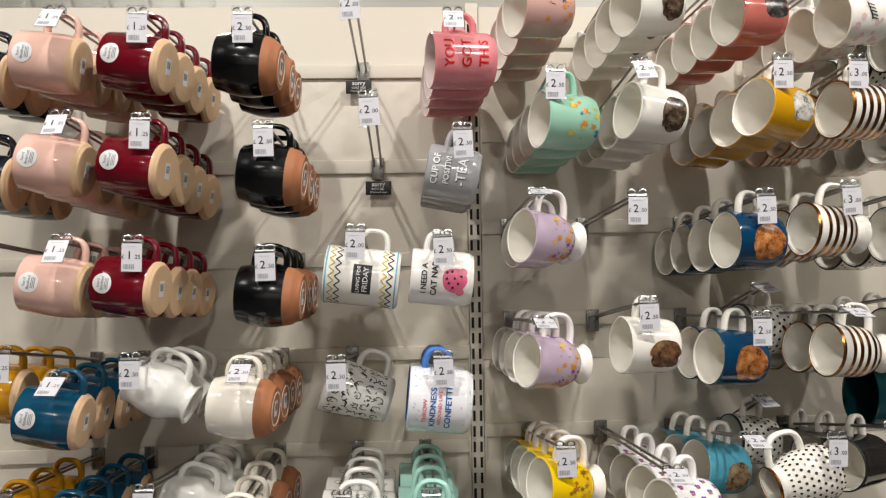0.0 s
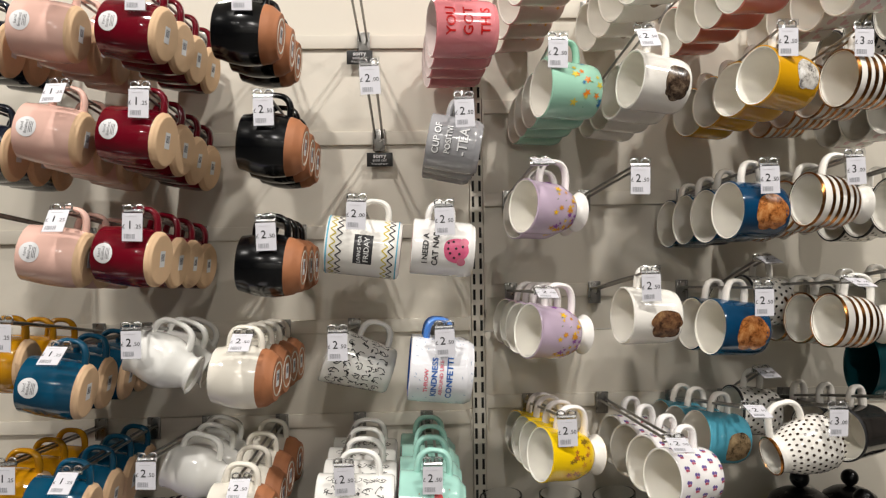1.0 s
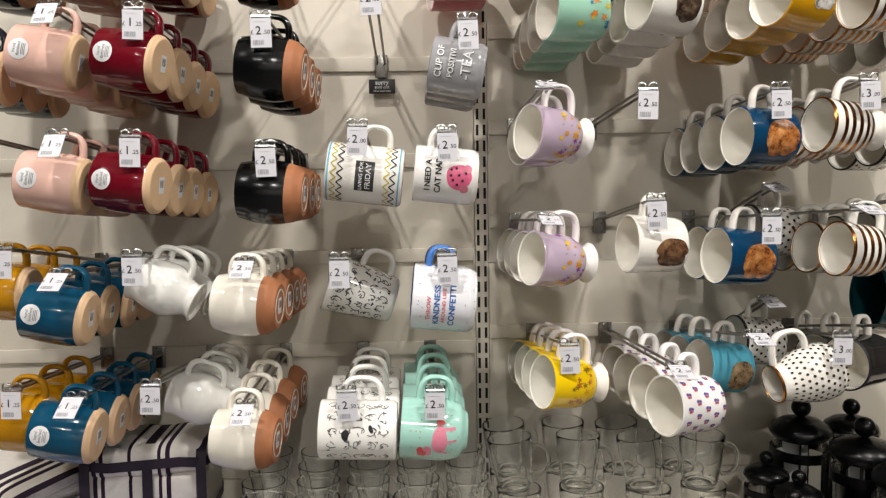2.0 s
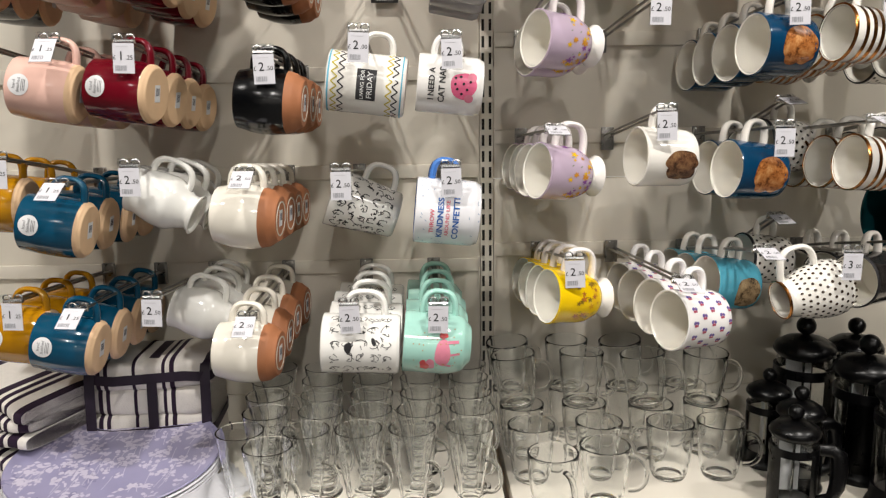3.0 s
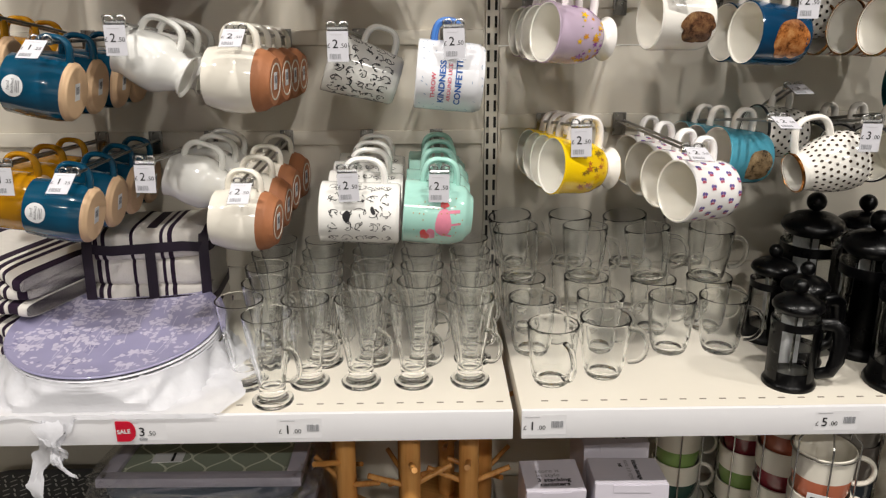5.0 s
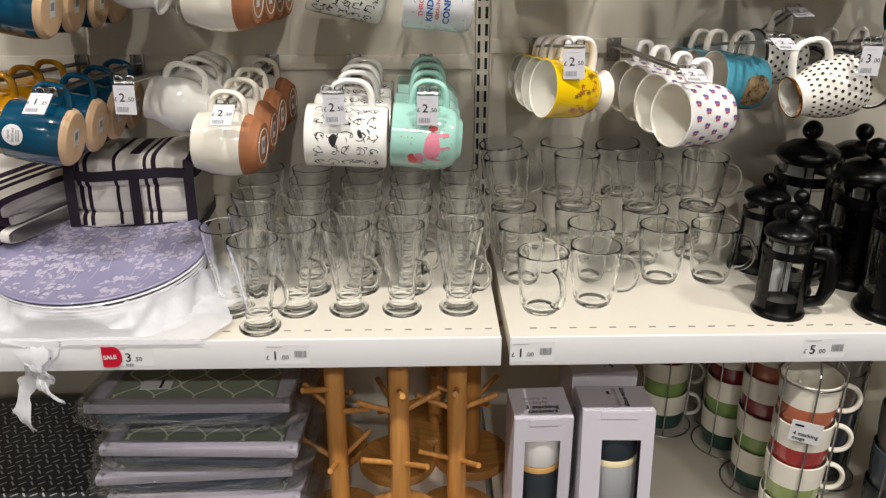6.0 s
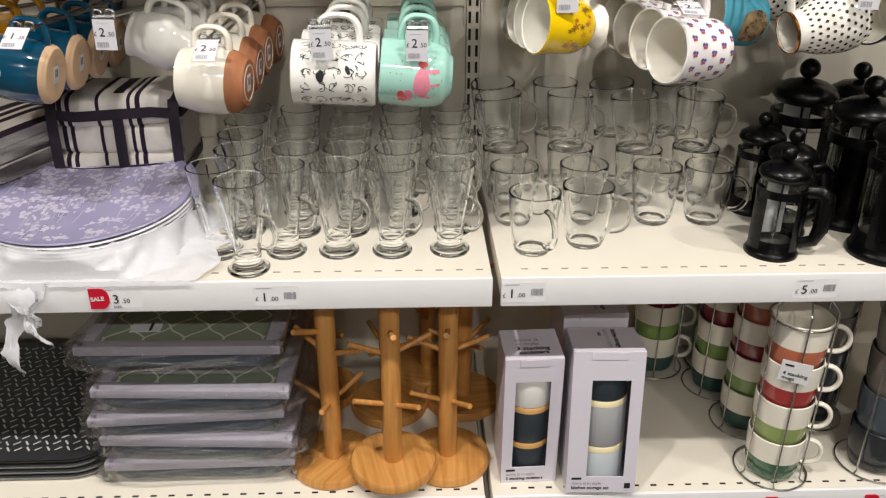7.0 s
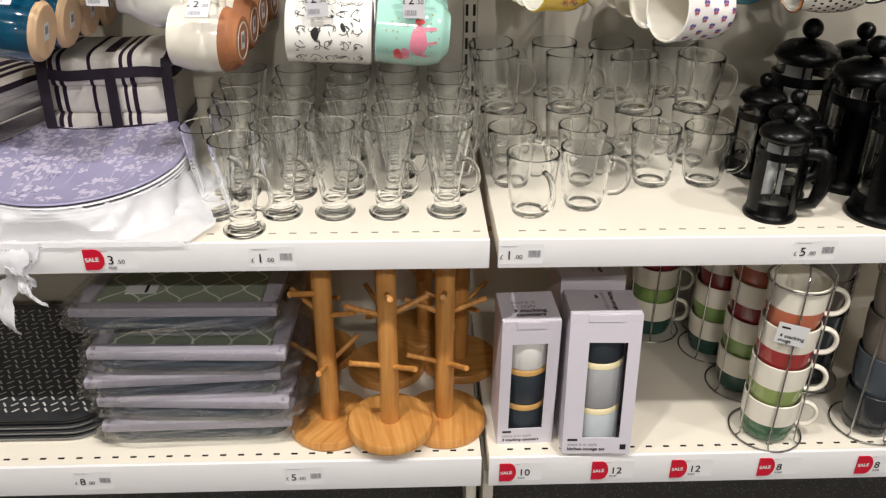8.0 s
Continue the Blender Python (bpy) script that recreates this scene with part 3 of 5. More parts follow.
KINDS = {
    "pink": stoneware("e2b9ab", "pale pink"), "red": stoneware("650a1a", "deep red"), "teal": stoneware("0b4560", "petrol blue"),
    "mustard": stoneware("b37d0e", "mustard yellow"), "navy": stoneware("20242f", "dark navy"),
    "black": make_mug("black glazed round mug with terracotta dipped base", outer=glaze("050608"), inner="050608", **DIP),
    "cream": make_mug("cream glazed round mug with terracotta dipped base", outer=glaze("e9e3d6"), inner="e9e3d6", **DIP),
    "whitejug": make_mug("plain white curvy footed china mug", "jug", glaze("e6e5e0"), handle_span=(.14, .76), handle_rise=.024),
    "ygt": make_mug("pink mug with red words you got this", "straight", glaze("e48a90"), "e6d6d2", handle_rise=.025, decor=dec_ygt),
    "cup": make_mug("grey mug with raised white lettering", "short", glaze("a4a4a7"), handle_span=(.3, .7), handle_rise=.025, decor=dec_cup),
    "friday": make_mug("white mug with zigzag bands and dark lettered panel", "tall", glaze("eeebe4"), handle_span=(.42, .8), handle_rise=.026, decor=dec_friday),
    "cat": make_mug("white mug with black lettering and pink print", "straight", glaze("efece8"), "e58f92", handle_span=(.22, .62), handle_rise=.024, decor=dec_cat),
    "scribble": make_mug("white tapered mug covered in black doodles", "taper", glaze("e4e2dc"), handle_span=(.4, .85), handle_rise=.026, decor=dec_scribble),
    "confetti": make_mug("white mug with blue handle and blue lettering", "stout", glaze("ebebef"), "2f5aa8", glaze("4d7fcb"), handle_span=(.22, .62), handle_rise=.026, decor=dec_confetti),
    "doodle": make_mug("white mug with thin black line doodles", "tall", glaze("efede8"), handle_span=(.28, .8), handle_rise=.032, decor=dec_doodle),
    "mint": make_mug("mint green rounded mug with pink print", "dome", glaze("a6d6c9"), "b77c88", handle_span=(.25, .75), handle_rise=.03, decor=dec_mint),
    "lilac": make_mug("lilac footed china mug with yellow flower print", outer=glaze("c2aec2"), handle=glaze("efe9e6"), decor=both(dec_foot(""), dec_garden(21, ("e8b71a", "8b4a9c", "d0902a"), "6b8a4a", .03, .068, 11)), **FOOT),
    "yellow": make_mug("yellow footed china mug with small flower print", outer=glaze("f0c80c"), handle=glaze("efe9e6"), decor=both(dec_foot(""), dec_garden(41, ("d9a010", "b26a28", "8a6a20"), "93801c", .028, .068, 9)), **FOOT),
    "bluedog": make_mug("dark blue china mug with ginger brown print", outer=glaze("08395a"), handle=glaze("efe9e0"), decor=dec_blot(3, "b06c36", "4a2612", "cf9860", .044, .0, .027, .98), **CHINA),
    "bunny": make_mug("white china mug with mottled brown print", outer=glaze("f0ece4"), decor=dec_blot(12, "6b4a33", "2c1c14", "97744f", .050, -.004, .026, .62), **CHINA),
    "gold": make_mug("white footed china mug with copper gold stripes", outer=glaze("f0ece4"), rim=GOLD, decor=dec_bands(GOLD, .014, .072, 5, .48), **FOOT),
    "dots": make_mug("white china mug with small black dots", outer=glaze("f0ece4"), rim=INK, decor=dec_dots("2a2420", .0024, .0125, .008, .078), **CHINA),
    "dotpot": make_mug("white curvy mug with dark dots and gold rim", "coffee_pot", glaze("f0ece4"), rim=GOLD, handle_span=(.05, .62), handle_rise=.03, decor=dec_dots("3a2c22", .0022, .0105, .018, .1)),
    "butterfly": make_mug("white china mug with purple winged print", outer=glaze("f3f0ee"), decor=dec_butterfly, **CHINA),
    "sky": make_mug("sky blue china mug with dark brown print", outer=glaze("4f9cb2"), handle=glaze("efe9e0"), decor=dec_blot(31, "8a7355", "2b2119", "a8916e", .050, -.006, .023), **CHINA),
    "mintflower": make_mug("mint green china mug with orange and blue flowers", outer=glaze("9bcab3"), decor=dec_garden(61, ("e2802c", "2f6f9c", "d9c54a"), "4f9a5c", .03, .074, 6), **CHINA),
    "darkprint": make_mug("white china mug with speckled dark brown print", outer=glaze("f0ece4"), decor=dec_blot(52, "4a3a2e", "17120f", "8c7a66", .052, -.002, .021, 1.3), **CHINA),
    "yellowdog": make_mug("ochre yellow china mug with pale grey print", outer=glaze("d29a10"), handle=glaze("efe9e0"), decor=dec_blot(71, "c9c4bc", "4b4744", "eeece8", .052, .006, .021), **CHINA),
    "goldband": make_mug("white china mug with copper gold bands", outer=glaze("f0ece4"), rim=GOLD, decor=dec_bands(GOLD, .012, .076, 5, .5), **CHINA),
    "coral": make_mug("coral pink china mug with dark print", outer=glaze("c46f64"), handle=glaze("efe9e0"), decor=dec_blot(81, "3a3634", "121111", "77716d", .054, .012, .022), **CHINA),
    "pinkflower": make_mug("pale pink china mug with orange flowers", outer=glaze("d4a9a1"), decor=dec_garden(91, ("e2902c", "2c3a55"), "4d4a52", .03, .076, 6), **CHINA),
    "lash": make_mug("white china mug with pink dots and black curves", outer=glaze("f0ece4"), decor=dec_lash, **CHINA),
    "charcoal": make_mug("dark charcoal china mug with white inside", outer=glaze("2a2725"), rim=INK, handle=glaze("efe9e0"), **CHINA),
    "bowl": make_mug("large dark teal glazed mug", "dome", glaze("15484e"), "15484e"),
}

RAILS = {-1: (0.842, 1.008, 1.174, 1.339, 1.508), 1: (0.868, 1.065, 1.228, 1.392, 1.560)}
PRICE_MESH = {}


def shared(key, make):
    if key not in PRICE_MESH:
        PRICE_MESH[key] = make()
    return PRICE_MESH[key]


def joined(meshes_at):
    """One mesh from several flat letterings, each at its own place."""
    bm = bmesh.new()
    for me, m in meshes_at:
        k = len(bm.verts)
        bm.from_mesh(me)
        bm.verts.ensure_lookup_table()
        bmesh.ops.transform(bm, matrix=m, verts=bm.verts[k:])
    return bm


STAND = Matrix.Rotation(radians(90), 4, "X")


def linked(name, me, parent, m=None, label=""):
    ob = new(name, me)
    ob.parent = parent
    if m is not None:
        ob.matrix_local = m
    if label:
        ob["label"] = label
    return ob


def price_mesh(price, big=.0165):
    def make():
        whole, pence = price.split(".") if "." in price else (price, "")
        rows = [(text_mesh("£", big * .5), STAND @ Matrix.Translation((-big * .55, -big * .12, 0))),
                (text_mesh(whole, big, bold=.0001), STAND @ Matrix.Translation((big * (.28 if len(whole) > 1 else 0), 0, 0)))]
        if pence:
            rows.append((text_mesh("." + pence, big * .5), STAND @ Matrix.Translation((big * .68, -big * .12, 0))))
        return mesh_of(joined(rows), "price", INK, False)
    return shared(("price", price, big), make)


def bars_mesh(w, h, n, seed):
    def make():
        rnd, bm, x = random.Random(seed), bmesh.new(), -w / 2
        while x < w / 2:
            t = rnd.choice((.0004, .0007, .0011))
            box(bm, x, -.0003, -h / 2, x + t, .0001, h / 2)
            x += t + rnd.choice((.0005, .0009))
        return mesh_of(bm, "barcode", BARGREY, False)
    return shared(("bars", w, h, seed), make)


def make_hook(px, y_tip, z_tip, rail, price, lean, sold_out=None, roll=0):
    """A double-wire prong clipped to the rail, with a clear ticket pocket at its tip."""
    z_wall = rail + .014
    hook = thing("display_hook", "zinc double-wire display hook with a clear price ticket pocket", "hook", "display hooks", pose(px, Y_HOOK, z_wall))
    if sold_out:
        hook["label"] = "empty zinc display hook with a sold out sign"
    bm = bmesh.new()
    box(bm, -.011, -.006, -.026, .011, -.0005, .013, .0015)
    box(bm, -.0085, -.0085, -.022, -.0055, -.006, .011, .0005)
    box(bm, .0055, -.0085, -.022, .0085, -.006, .011, .0005)
    part("bracket", bm, STEEL, hook)
    dy, dz = y_tip - Y_HOOK, z_tip - z_wall
    for sx in (-.0065, .0065):
        part("wire", tube(bmesh.new(), [(sx, -.004, -.004), (sx, -.012, 0), (sx, dy * .5, dz * .5), (sx, dy, dz)], .0021, 8, 1, (1, 0, 0)), STEEL, hook)
    part("tip_bar", tube(bmesh.new(), [(-.0125, dy, dz), (.0125, dy, dz)], .0032, 8), CHROME, hook)
    for sx in (-.0075, .0075):
        loop = [(sx + .0052 * math.cos(2 * math.pi * k / 12), dy - .0005, dz + .0045 + .0042 * math.sin(2 * math.pi * k / 12)) for k in range(13)]
        part("clip_loop", tube(bmesh.new(), loop, .0011, 6, 1, (0, 1, 0), False), CHROME, hook)
    pocket = bmesh.new()
    box(pocket, -.0145, -.0012, -.047, .0145, -.0002, .004, .0004)
    box(pocket, -.0135, -.004, -.006, .0135, .003, .004, .002)
    pk = part("ticket_pocket", pocket, CLEAR, hook, "clear plastic pocket", pose(0, dy - .0035, dz + .006, lean, roll))
    card = shared("card", lambda: mesh_of(box(bmesh.new(), -.0132, -.0020, -.045, .0132, -.0014, -.008), "card", TAGCARD, False))
    linked("card", card, pk)
    linked("price", price_mesh(price, .0150), pk, pose(-.0030, -.0023, -.024))
    linked("barcode", bars_mesh(.0135, .0062, 14, 3), pk, pose(-.0038, -.0021, -.0385))
    small = shared("smallprint", lambda: mesh_of(box(bmesh.new(), -.009, -.0002, -.0002, .006, .0001, .0002), "small_print", FAINTINK, False))
    linked("small_print", small, pk, pose(0, -.0021, -.0125))
    if sold_out:
        s = part("sold_out_sign", box(bmesh.new(), -.0225, -.011, -.052, .0225, -.0095, -.028, .0004), SIGNBLACK, hook, "black sold out sign", pose(*sold_out))
        rows = [(text_mesh("sorry", .0105, bold=.0003), STAND @ Matrix.Translation((0, -.0335, 0))), (text_mesh("sold out", .0075), STAND @ Matrix.Translation((0, -.041, 0))),
                (text_mesh("I'll be back soon", .0045), STAND @ Matrix.Translation((0, -.0475, 0)))]
        linked("lettering", shared("sorry", lambda: mesh_of(joined(rows), "lettering", PAPER, False)), s, pose(0, -.0113, 0))
    return hook


# kind, x, height of the mug's middle, how many, turn, tilt, prong x, price, y of the nearest
HOOKS = [
    ("navy", -.712, 1.452, 4, 0, 6, -.69, "1.25", -.25), ("pink", -0.601, 1.463, 4, 0, 9, -.578, "1.25", -.297), ("red", -0.483, 1.461, 4, -8, 9, -.472, "1.25", -.297),
    ("black", -.333, 1.459, 3, -2, 6, -.335, "2.50", -.297), (None, -.193, 1.545, 0, 0, 0, -.194, "2.00", -.3), ("ygt", -.043, 1.463, 4, 10, -1, -.055, "2.50", -.297),
    ("navy", -.712, 1.305, 4, 0, 6, -.69, "1.25", -.25), ("pink", -0.596, 1.322, 4, 0, 9, -.574, "1.25", -.297), ("red", -0.486, 1.318, 5, -8, 9, -.470, "1.25", -.297),
    ("black", -.305, 1.306, 3, -2, 6, -.310, "2.50", -.297), (None, -.173, 1.40, 0, 0, 0, -.170, "2.00", -.3), ("cup", -.052, 1.307, 3, -4, 12, -.044, "2.50", -.27),
    (None, -.655, 1.215, 0, 0, 0, -.672, "1.25", -.3), ("pink", -0.599, 1.158, 3, 0, 9, -.574, "1.25", -.297), ("red", -0.496, 1.156, 5, -8, 8, -.482, "1.25", -.297),
    ("black", -.311, 1.141, 3, -2, 4, -.310, "2.50", -.297), ("friday", -.186, 1.163, 1, 0, 7, -.19, "2.00", -.26), ("cat", -.075, 1.160, 1, 0, 6, -.073, "2.50", -.27),
    ("mustard", -.700, 1.006, 4, 0, 6, -.66, "1.25", -.25), ("teal", -.604, .979, 4, 0, 10, -.58, "1.25", -.297), ("whitejug", -.470, 1.006, 3, -4, 24, -.492, "2.50", -.26),
    ("cream", -.349, .988, 4, -5, 3, -.341, "2.50", -.297), ("scribble", -.203, .984, 1, 4, 17, -.219, "2.50", -.165), ("confetti", -.079, .988, 2, 0, 7, -.075, "2.50", -.28),
    ("mustard", -.678, .822, 4, 0, 6, -.66, "1.25", -.27), ("teal", -.601, .814, 4, 0, 9, -.57, "1.25", -.297), ("whitejug", -.440, .829, 3, -4, 16, -.476, "2.50", -.2),
    ("cream", -.358, .799, 4, -5, 3, -.348, "2.50", -.297), ("doodle", -.199, .811, 5, 0, 3, -.212, "2.50", -.31), ("mint", -.095, .810, 5, 0, 4, -.094, "2.50", -.31),
    ("pinkflower", .070, 1.535, 5, 18, -3, .05, "2.50", -.297), ("darkprint", .226, 1.537, 5, 18, -3, .2, "2.50", -.297), ("coral", .371, 1.523, 5, 14, -2, .34, "2.50", -.297), ("lash", .524, 1.522, 4, 10, -4, .49, "3.00", -.297), ("dots", .62, 1.49, 4, 8, 0, .60, "3.00", -.27),
    ("mintflower", .103, 1.377, 5, 14, 3, .083, "2.50", -.297), ("darkprint", .226, 1.386, 4, 14, 6, .199, "2.50", -.297), ("yellowdog", .391, 1.384, 5, 20, 6, .383, "2.50", -.325), ("goldband", .523, 1.388, 5, 12, 2, .502, "3.00", -.297), ("lash", .64, 1.36, 4, 10, 0, .62, "3.00", -.22),
    ("lilac", .080, 1.213, 2, 24, 6, .057, "2.50", -.29), (None, .19, 1.266, 0, 0, 0, .1915, "2.50", -.3), ("bluedog", .363, 1.206, 5, 12, 2, .369, "2.50", -.297), ("gold", .483, 1.217, 5, 10, 6, .488, "3.00", -.297), ("dots", .615, 1.21, 4, 10, 3, .59, "3.00", -.27),
    ("lilac", .081, 1.040, 5, 22, 6, .059, "2.50", -.297), ("bunny", .219, 1.059, 1, 10, 3, .208, "2.50", -.28), ("bluedog", .348, 1.038, 2, 12, 4, .366, "2.50", -.27), ("dots", .450, 1.063, 2, 10, 3, .43, "2.50", -.13), ("gold", .511, 1.046, 4, 10, 6, .481, "3.00", -.297), ("dots", .625, 1.06, 4, 8, 3, .6, "3.00", -.24),
    ("yellow", .098, .868, 4, 20, 6, .088, "2.50", -.297), ("butterfly", .250, .845, 5, 22, 4, .219, "2.50", -.34), ("sky", .347, .861, 3, 14, 6, .345, "2.50", -.2), ("dotpot", .438, .864, 1, 8, -10, .470, "3.00", -.28), ("dots", .445, .878, 1, 10, 5, .44, "3.00", -.1), ("charcoal", .560, .870, 4, 26, 0, .55, "3.00", -.22),
]
SOLD = {(None, 1.545): (-.007, 0, .008), (None, 1.40): (.001, 0, -.001)}
used = set()
rnd = random.Random(7)
for kind, x, z, n, turn, tilt, px, price, y0 in HOOKS:
    mug, top, wide = KINDS[kind] if kind else (None, 0, 0)
    contact = z + top - .0092 if kind else z
    rail = max(r for r in RAILS[-1 if px < 0 else 1] if r < contact + .004)
    y_tip = min(y0 - .04, -.325) if y0 < -.16 else y0 - .045
    slope = (contact - rail - .014) / (y_tip - Y_HOOK)
    if kind:
        pitch = (2 * wide + .001) / math.cos(radians(turn)) 
    for k in range(n):
        y = y0 + pitch * k
        if y > .018 - wide:
            continue
        drop = slope * (.35 if px > 0 and z > 1.3 else 1)
        m = pose(x + rnd.uniform(-.002, .002), y, z + drop * (y - y0), rnd.uniform(-2, 2), tilt + rnd.uniform(-1.5, 1.5), turn + rnd.uniform(-2, 2) if k else turn)
        if kind in used:
            copy_thing(mug, m)
        else:
            mug.matrix_basis = m
            used.add(kind)
    flat = kind in ("butterfly", "sky", "lilac") or (kind == "gold" and z < 1.1) or (kind == "dots" and y0 > -.2)
    lean = -76 if flat else (-40 if z > 1.1 else -60) if kind in ("pink", "teal", "cream", "ygt", "darkprint", "coral") else 0
    make_hook(px, y_tip, contact + slope * (y_tip - y0), rail, price, lean, SOLD.get((kind, z)), rnd.uniform(-3, 3))
big = KINDS["bowl"][0]
big.matrix_basis = pose(.655, -.165, .957, 0, 4, 0) @ Matrix.Scale(1.3, 4)
make_hook(.66, -.225, 1.046, 1.065, "3.00", 0)

# ---- glassware on the upper shelf ----
def arc_handle(bm, x0, z0, z1, reach, r, n=14, flat=.8):
    pts = []
    for k in range(n + 1):
        t = math.pi * k / n
        pts.append((x0 + reach * math.sin(t) ** .7, 0, (z0 + z1) / 2 + (z0 - z1) / 2 * math.cos(t)))
    return tube(bm, pts, r, 10, flat)


def glass_part(name, bm, parent):
    ob = part(name, bm, THICK, parent)
    ob.visible_shadow = False
    return ob


def make_latte():
    g = thing("latte_glass", "clear tall footed latte glass with handle", "glass", "latte glasses on the shelf")
    prof = smooth_profile([(.021, .0185), (.035, .0195), (.07, .0255), (.131, .0340)], 5)
    bm = bmesh.new()
    lathe(bm, [(0, .0255), (.010, .0256), (.0125, .0258), (.0145, .0268), (.0155, .029)] + [(r - .0029, z + .002) for z, r in prof[4:-1]] + [(.0312, .1295), (.0317, .1312), (.0330, .1318), (.0341, .1312)] + [(r, z) for z, r in prof[::-1]]
          + [(.0176, .0150), (.0186, .0112), (.0225, .0078), (.0262, .0064), (.0283, .0054), (.0287, .0046), (.0286, .0024), (.0276, .0008), (.0258, .0003), (.021, .0003), (.018, .0014), (0, .0016)], 40)
    for v in bm.verts:
        r = math.hypot(v.co.x, v.co.y)
        f = max(0, min(1, (v.co.z - .024) / .02, (.112 - v.co.z) / .03))
        if f and r > .012:
            a = math.atan2(v.co.y, v.co.x) % (math.pi / 5) - math.pi / 10
            q = 1 + f * (1.012 * math.cos(math.pi / 10) / math.cos(a) - 1)
            v.co.x, v.co.y = v.co.x * q, v.co.y * q
    glass_part("bowl", bm, g)
    glass_part("handle", arc_handle(bmesh.new(), .0240, .038, .086, .024, .0040), g)
    return g


def make_tumbler_mug():
    g = thing("glass_mug", "clear straight-sided glass mug with handle", "glass mug", "glass mugs on the shelf")
    prof = smooth_profile([(.004, .0262), (.012, .0292), (.05, .0342), (.090, .0370)], 5)
    bm = bmesh.new()
    lathe(bm, [(0, .0095), (.018, .0096), (.0205, .0097), (.0228, .0106), (.0243, .0130)] + [(r - .0030, z + .002) for z, r in prof[5:-1]] + [(.0341, .0890), (.0346, .0904), (.0357, .0910), (.0366, .0905)] + [(r, z) for z, r in prof[::-1]] + [(.0250, .0022), (.0240, .0008), (.0228, .0003), (.0200, .0003), (.018, .0014), (0, .0016)], 40)
    glass_part("bowl", bm, g)
    glass_part("handle", arc_handle(bmesh.new(), .0348, .022, .074, .026, .0046), g)
    return g


def put(source, places):
    """The first place takes the thing itself, the others its copies."""
    for k, m in enumerate(places):
        if k:
            copy_thing(source, m)
        else:
            source.matrix_basis = m


rnd = random.Random(11)
LATTE_X = {-.305: (-.374, -.282, -.207, -.131, -.051), -.235: (-.352, -.270, -.197, -.121, -.044), -.165: (-.361, -.276, -.197, -.120, -.042),
           -.095: (-.365, -.281, -.199, -.121, -.041), -.025: (-.370, -.287, -.200, -.121, -.041)}
places = [pose(-.326, -.364, Z_TOP, 0, 0, -25)]
for y, xs in LATTE_X.items():
    places += [pose(x + rnd.uniform(-.002, .002), y - .006 + rnd.uniform(-.002, .001), Z_TOP, 0, 0, rnd.choice((-30, -20, -50, -10))) for x in xs]
put(make_latte(), places)
GM = [(.067, -.307, -70), (.146, -.286, -10), (.266, -.207, 150), (.345, -.208, -15), (.050, -.203, -30), (.157, -.196, -40),
      (.046, -.115, -20), (.150, -.114, -30), (.258, -.126, -20), (.352, -.120, -10), (.042, -.035, 10), (.140, -.036, -20), (.240, -.042, -10), (.345, -.036, -20)]
places = [pose(x, y - .007, Z_TOP, 0, 0, a) for x, y, a in GM]
for x, y, a in GM[6:]:
    places.append(pose(x - .004, y + .002, Z_TOP + .083, rnd.uniform(-3, 3), rnd.uniform(-9, 4), a + rnd.uniform(0, 25)))
put(make_tumbler_mug(), places)

MESHSTEEL = material("strainer_steel", "a9a8a5", .3, metal=1.0, vary=.3, scale=400, bump=.4, bump_scale=800)


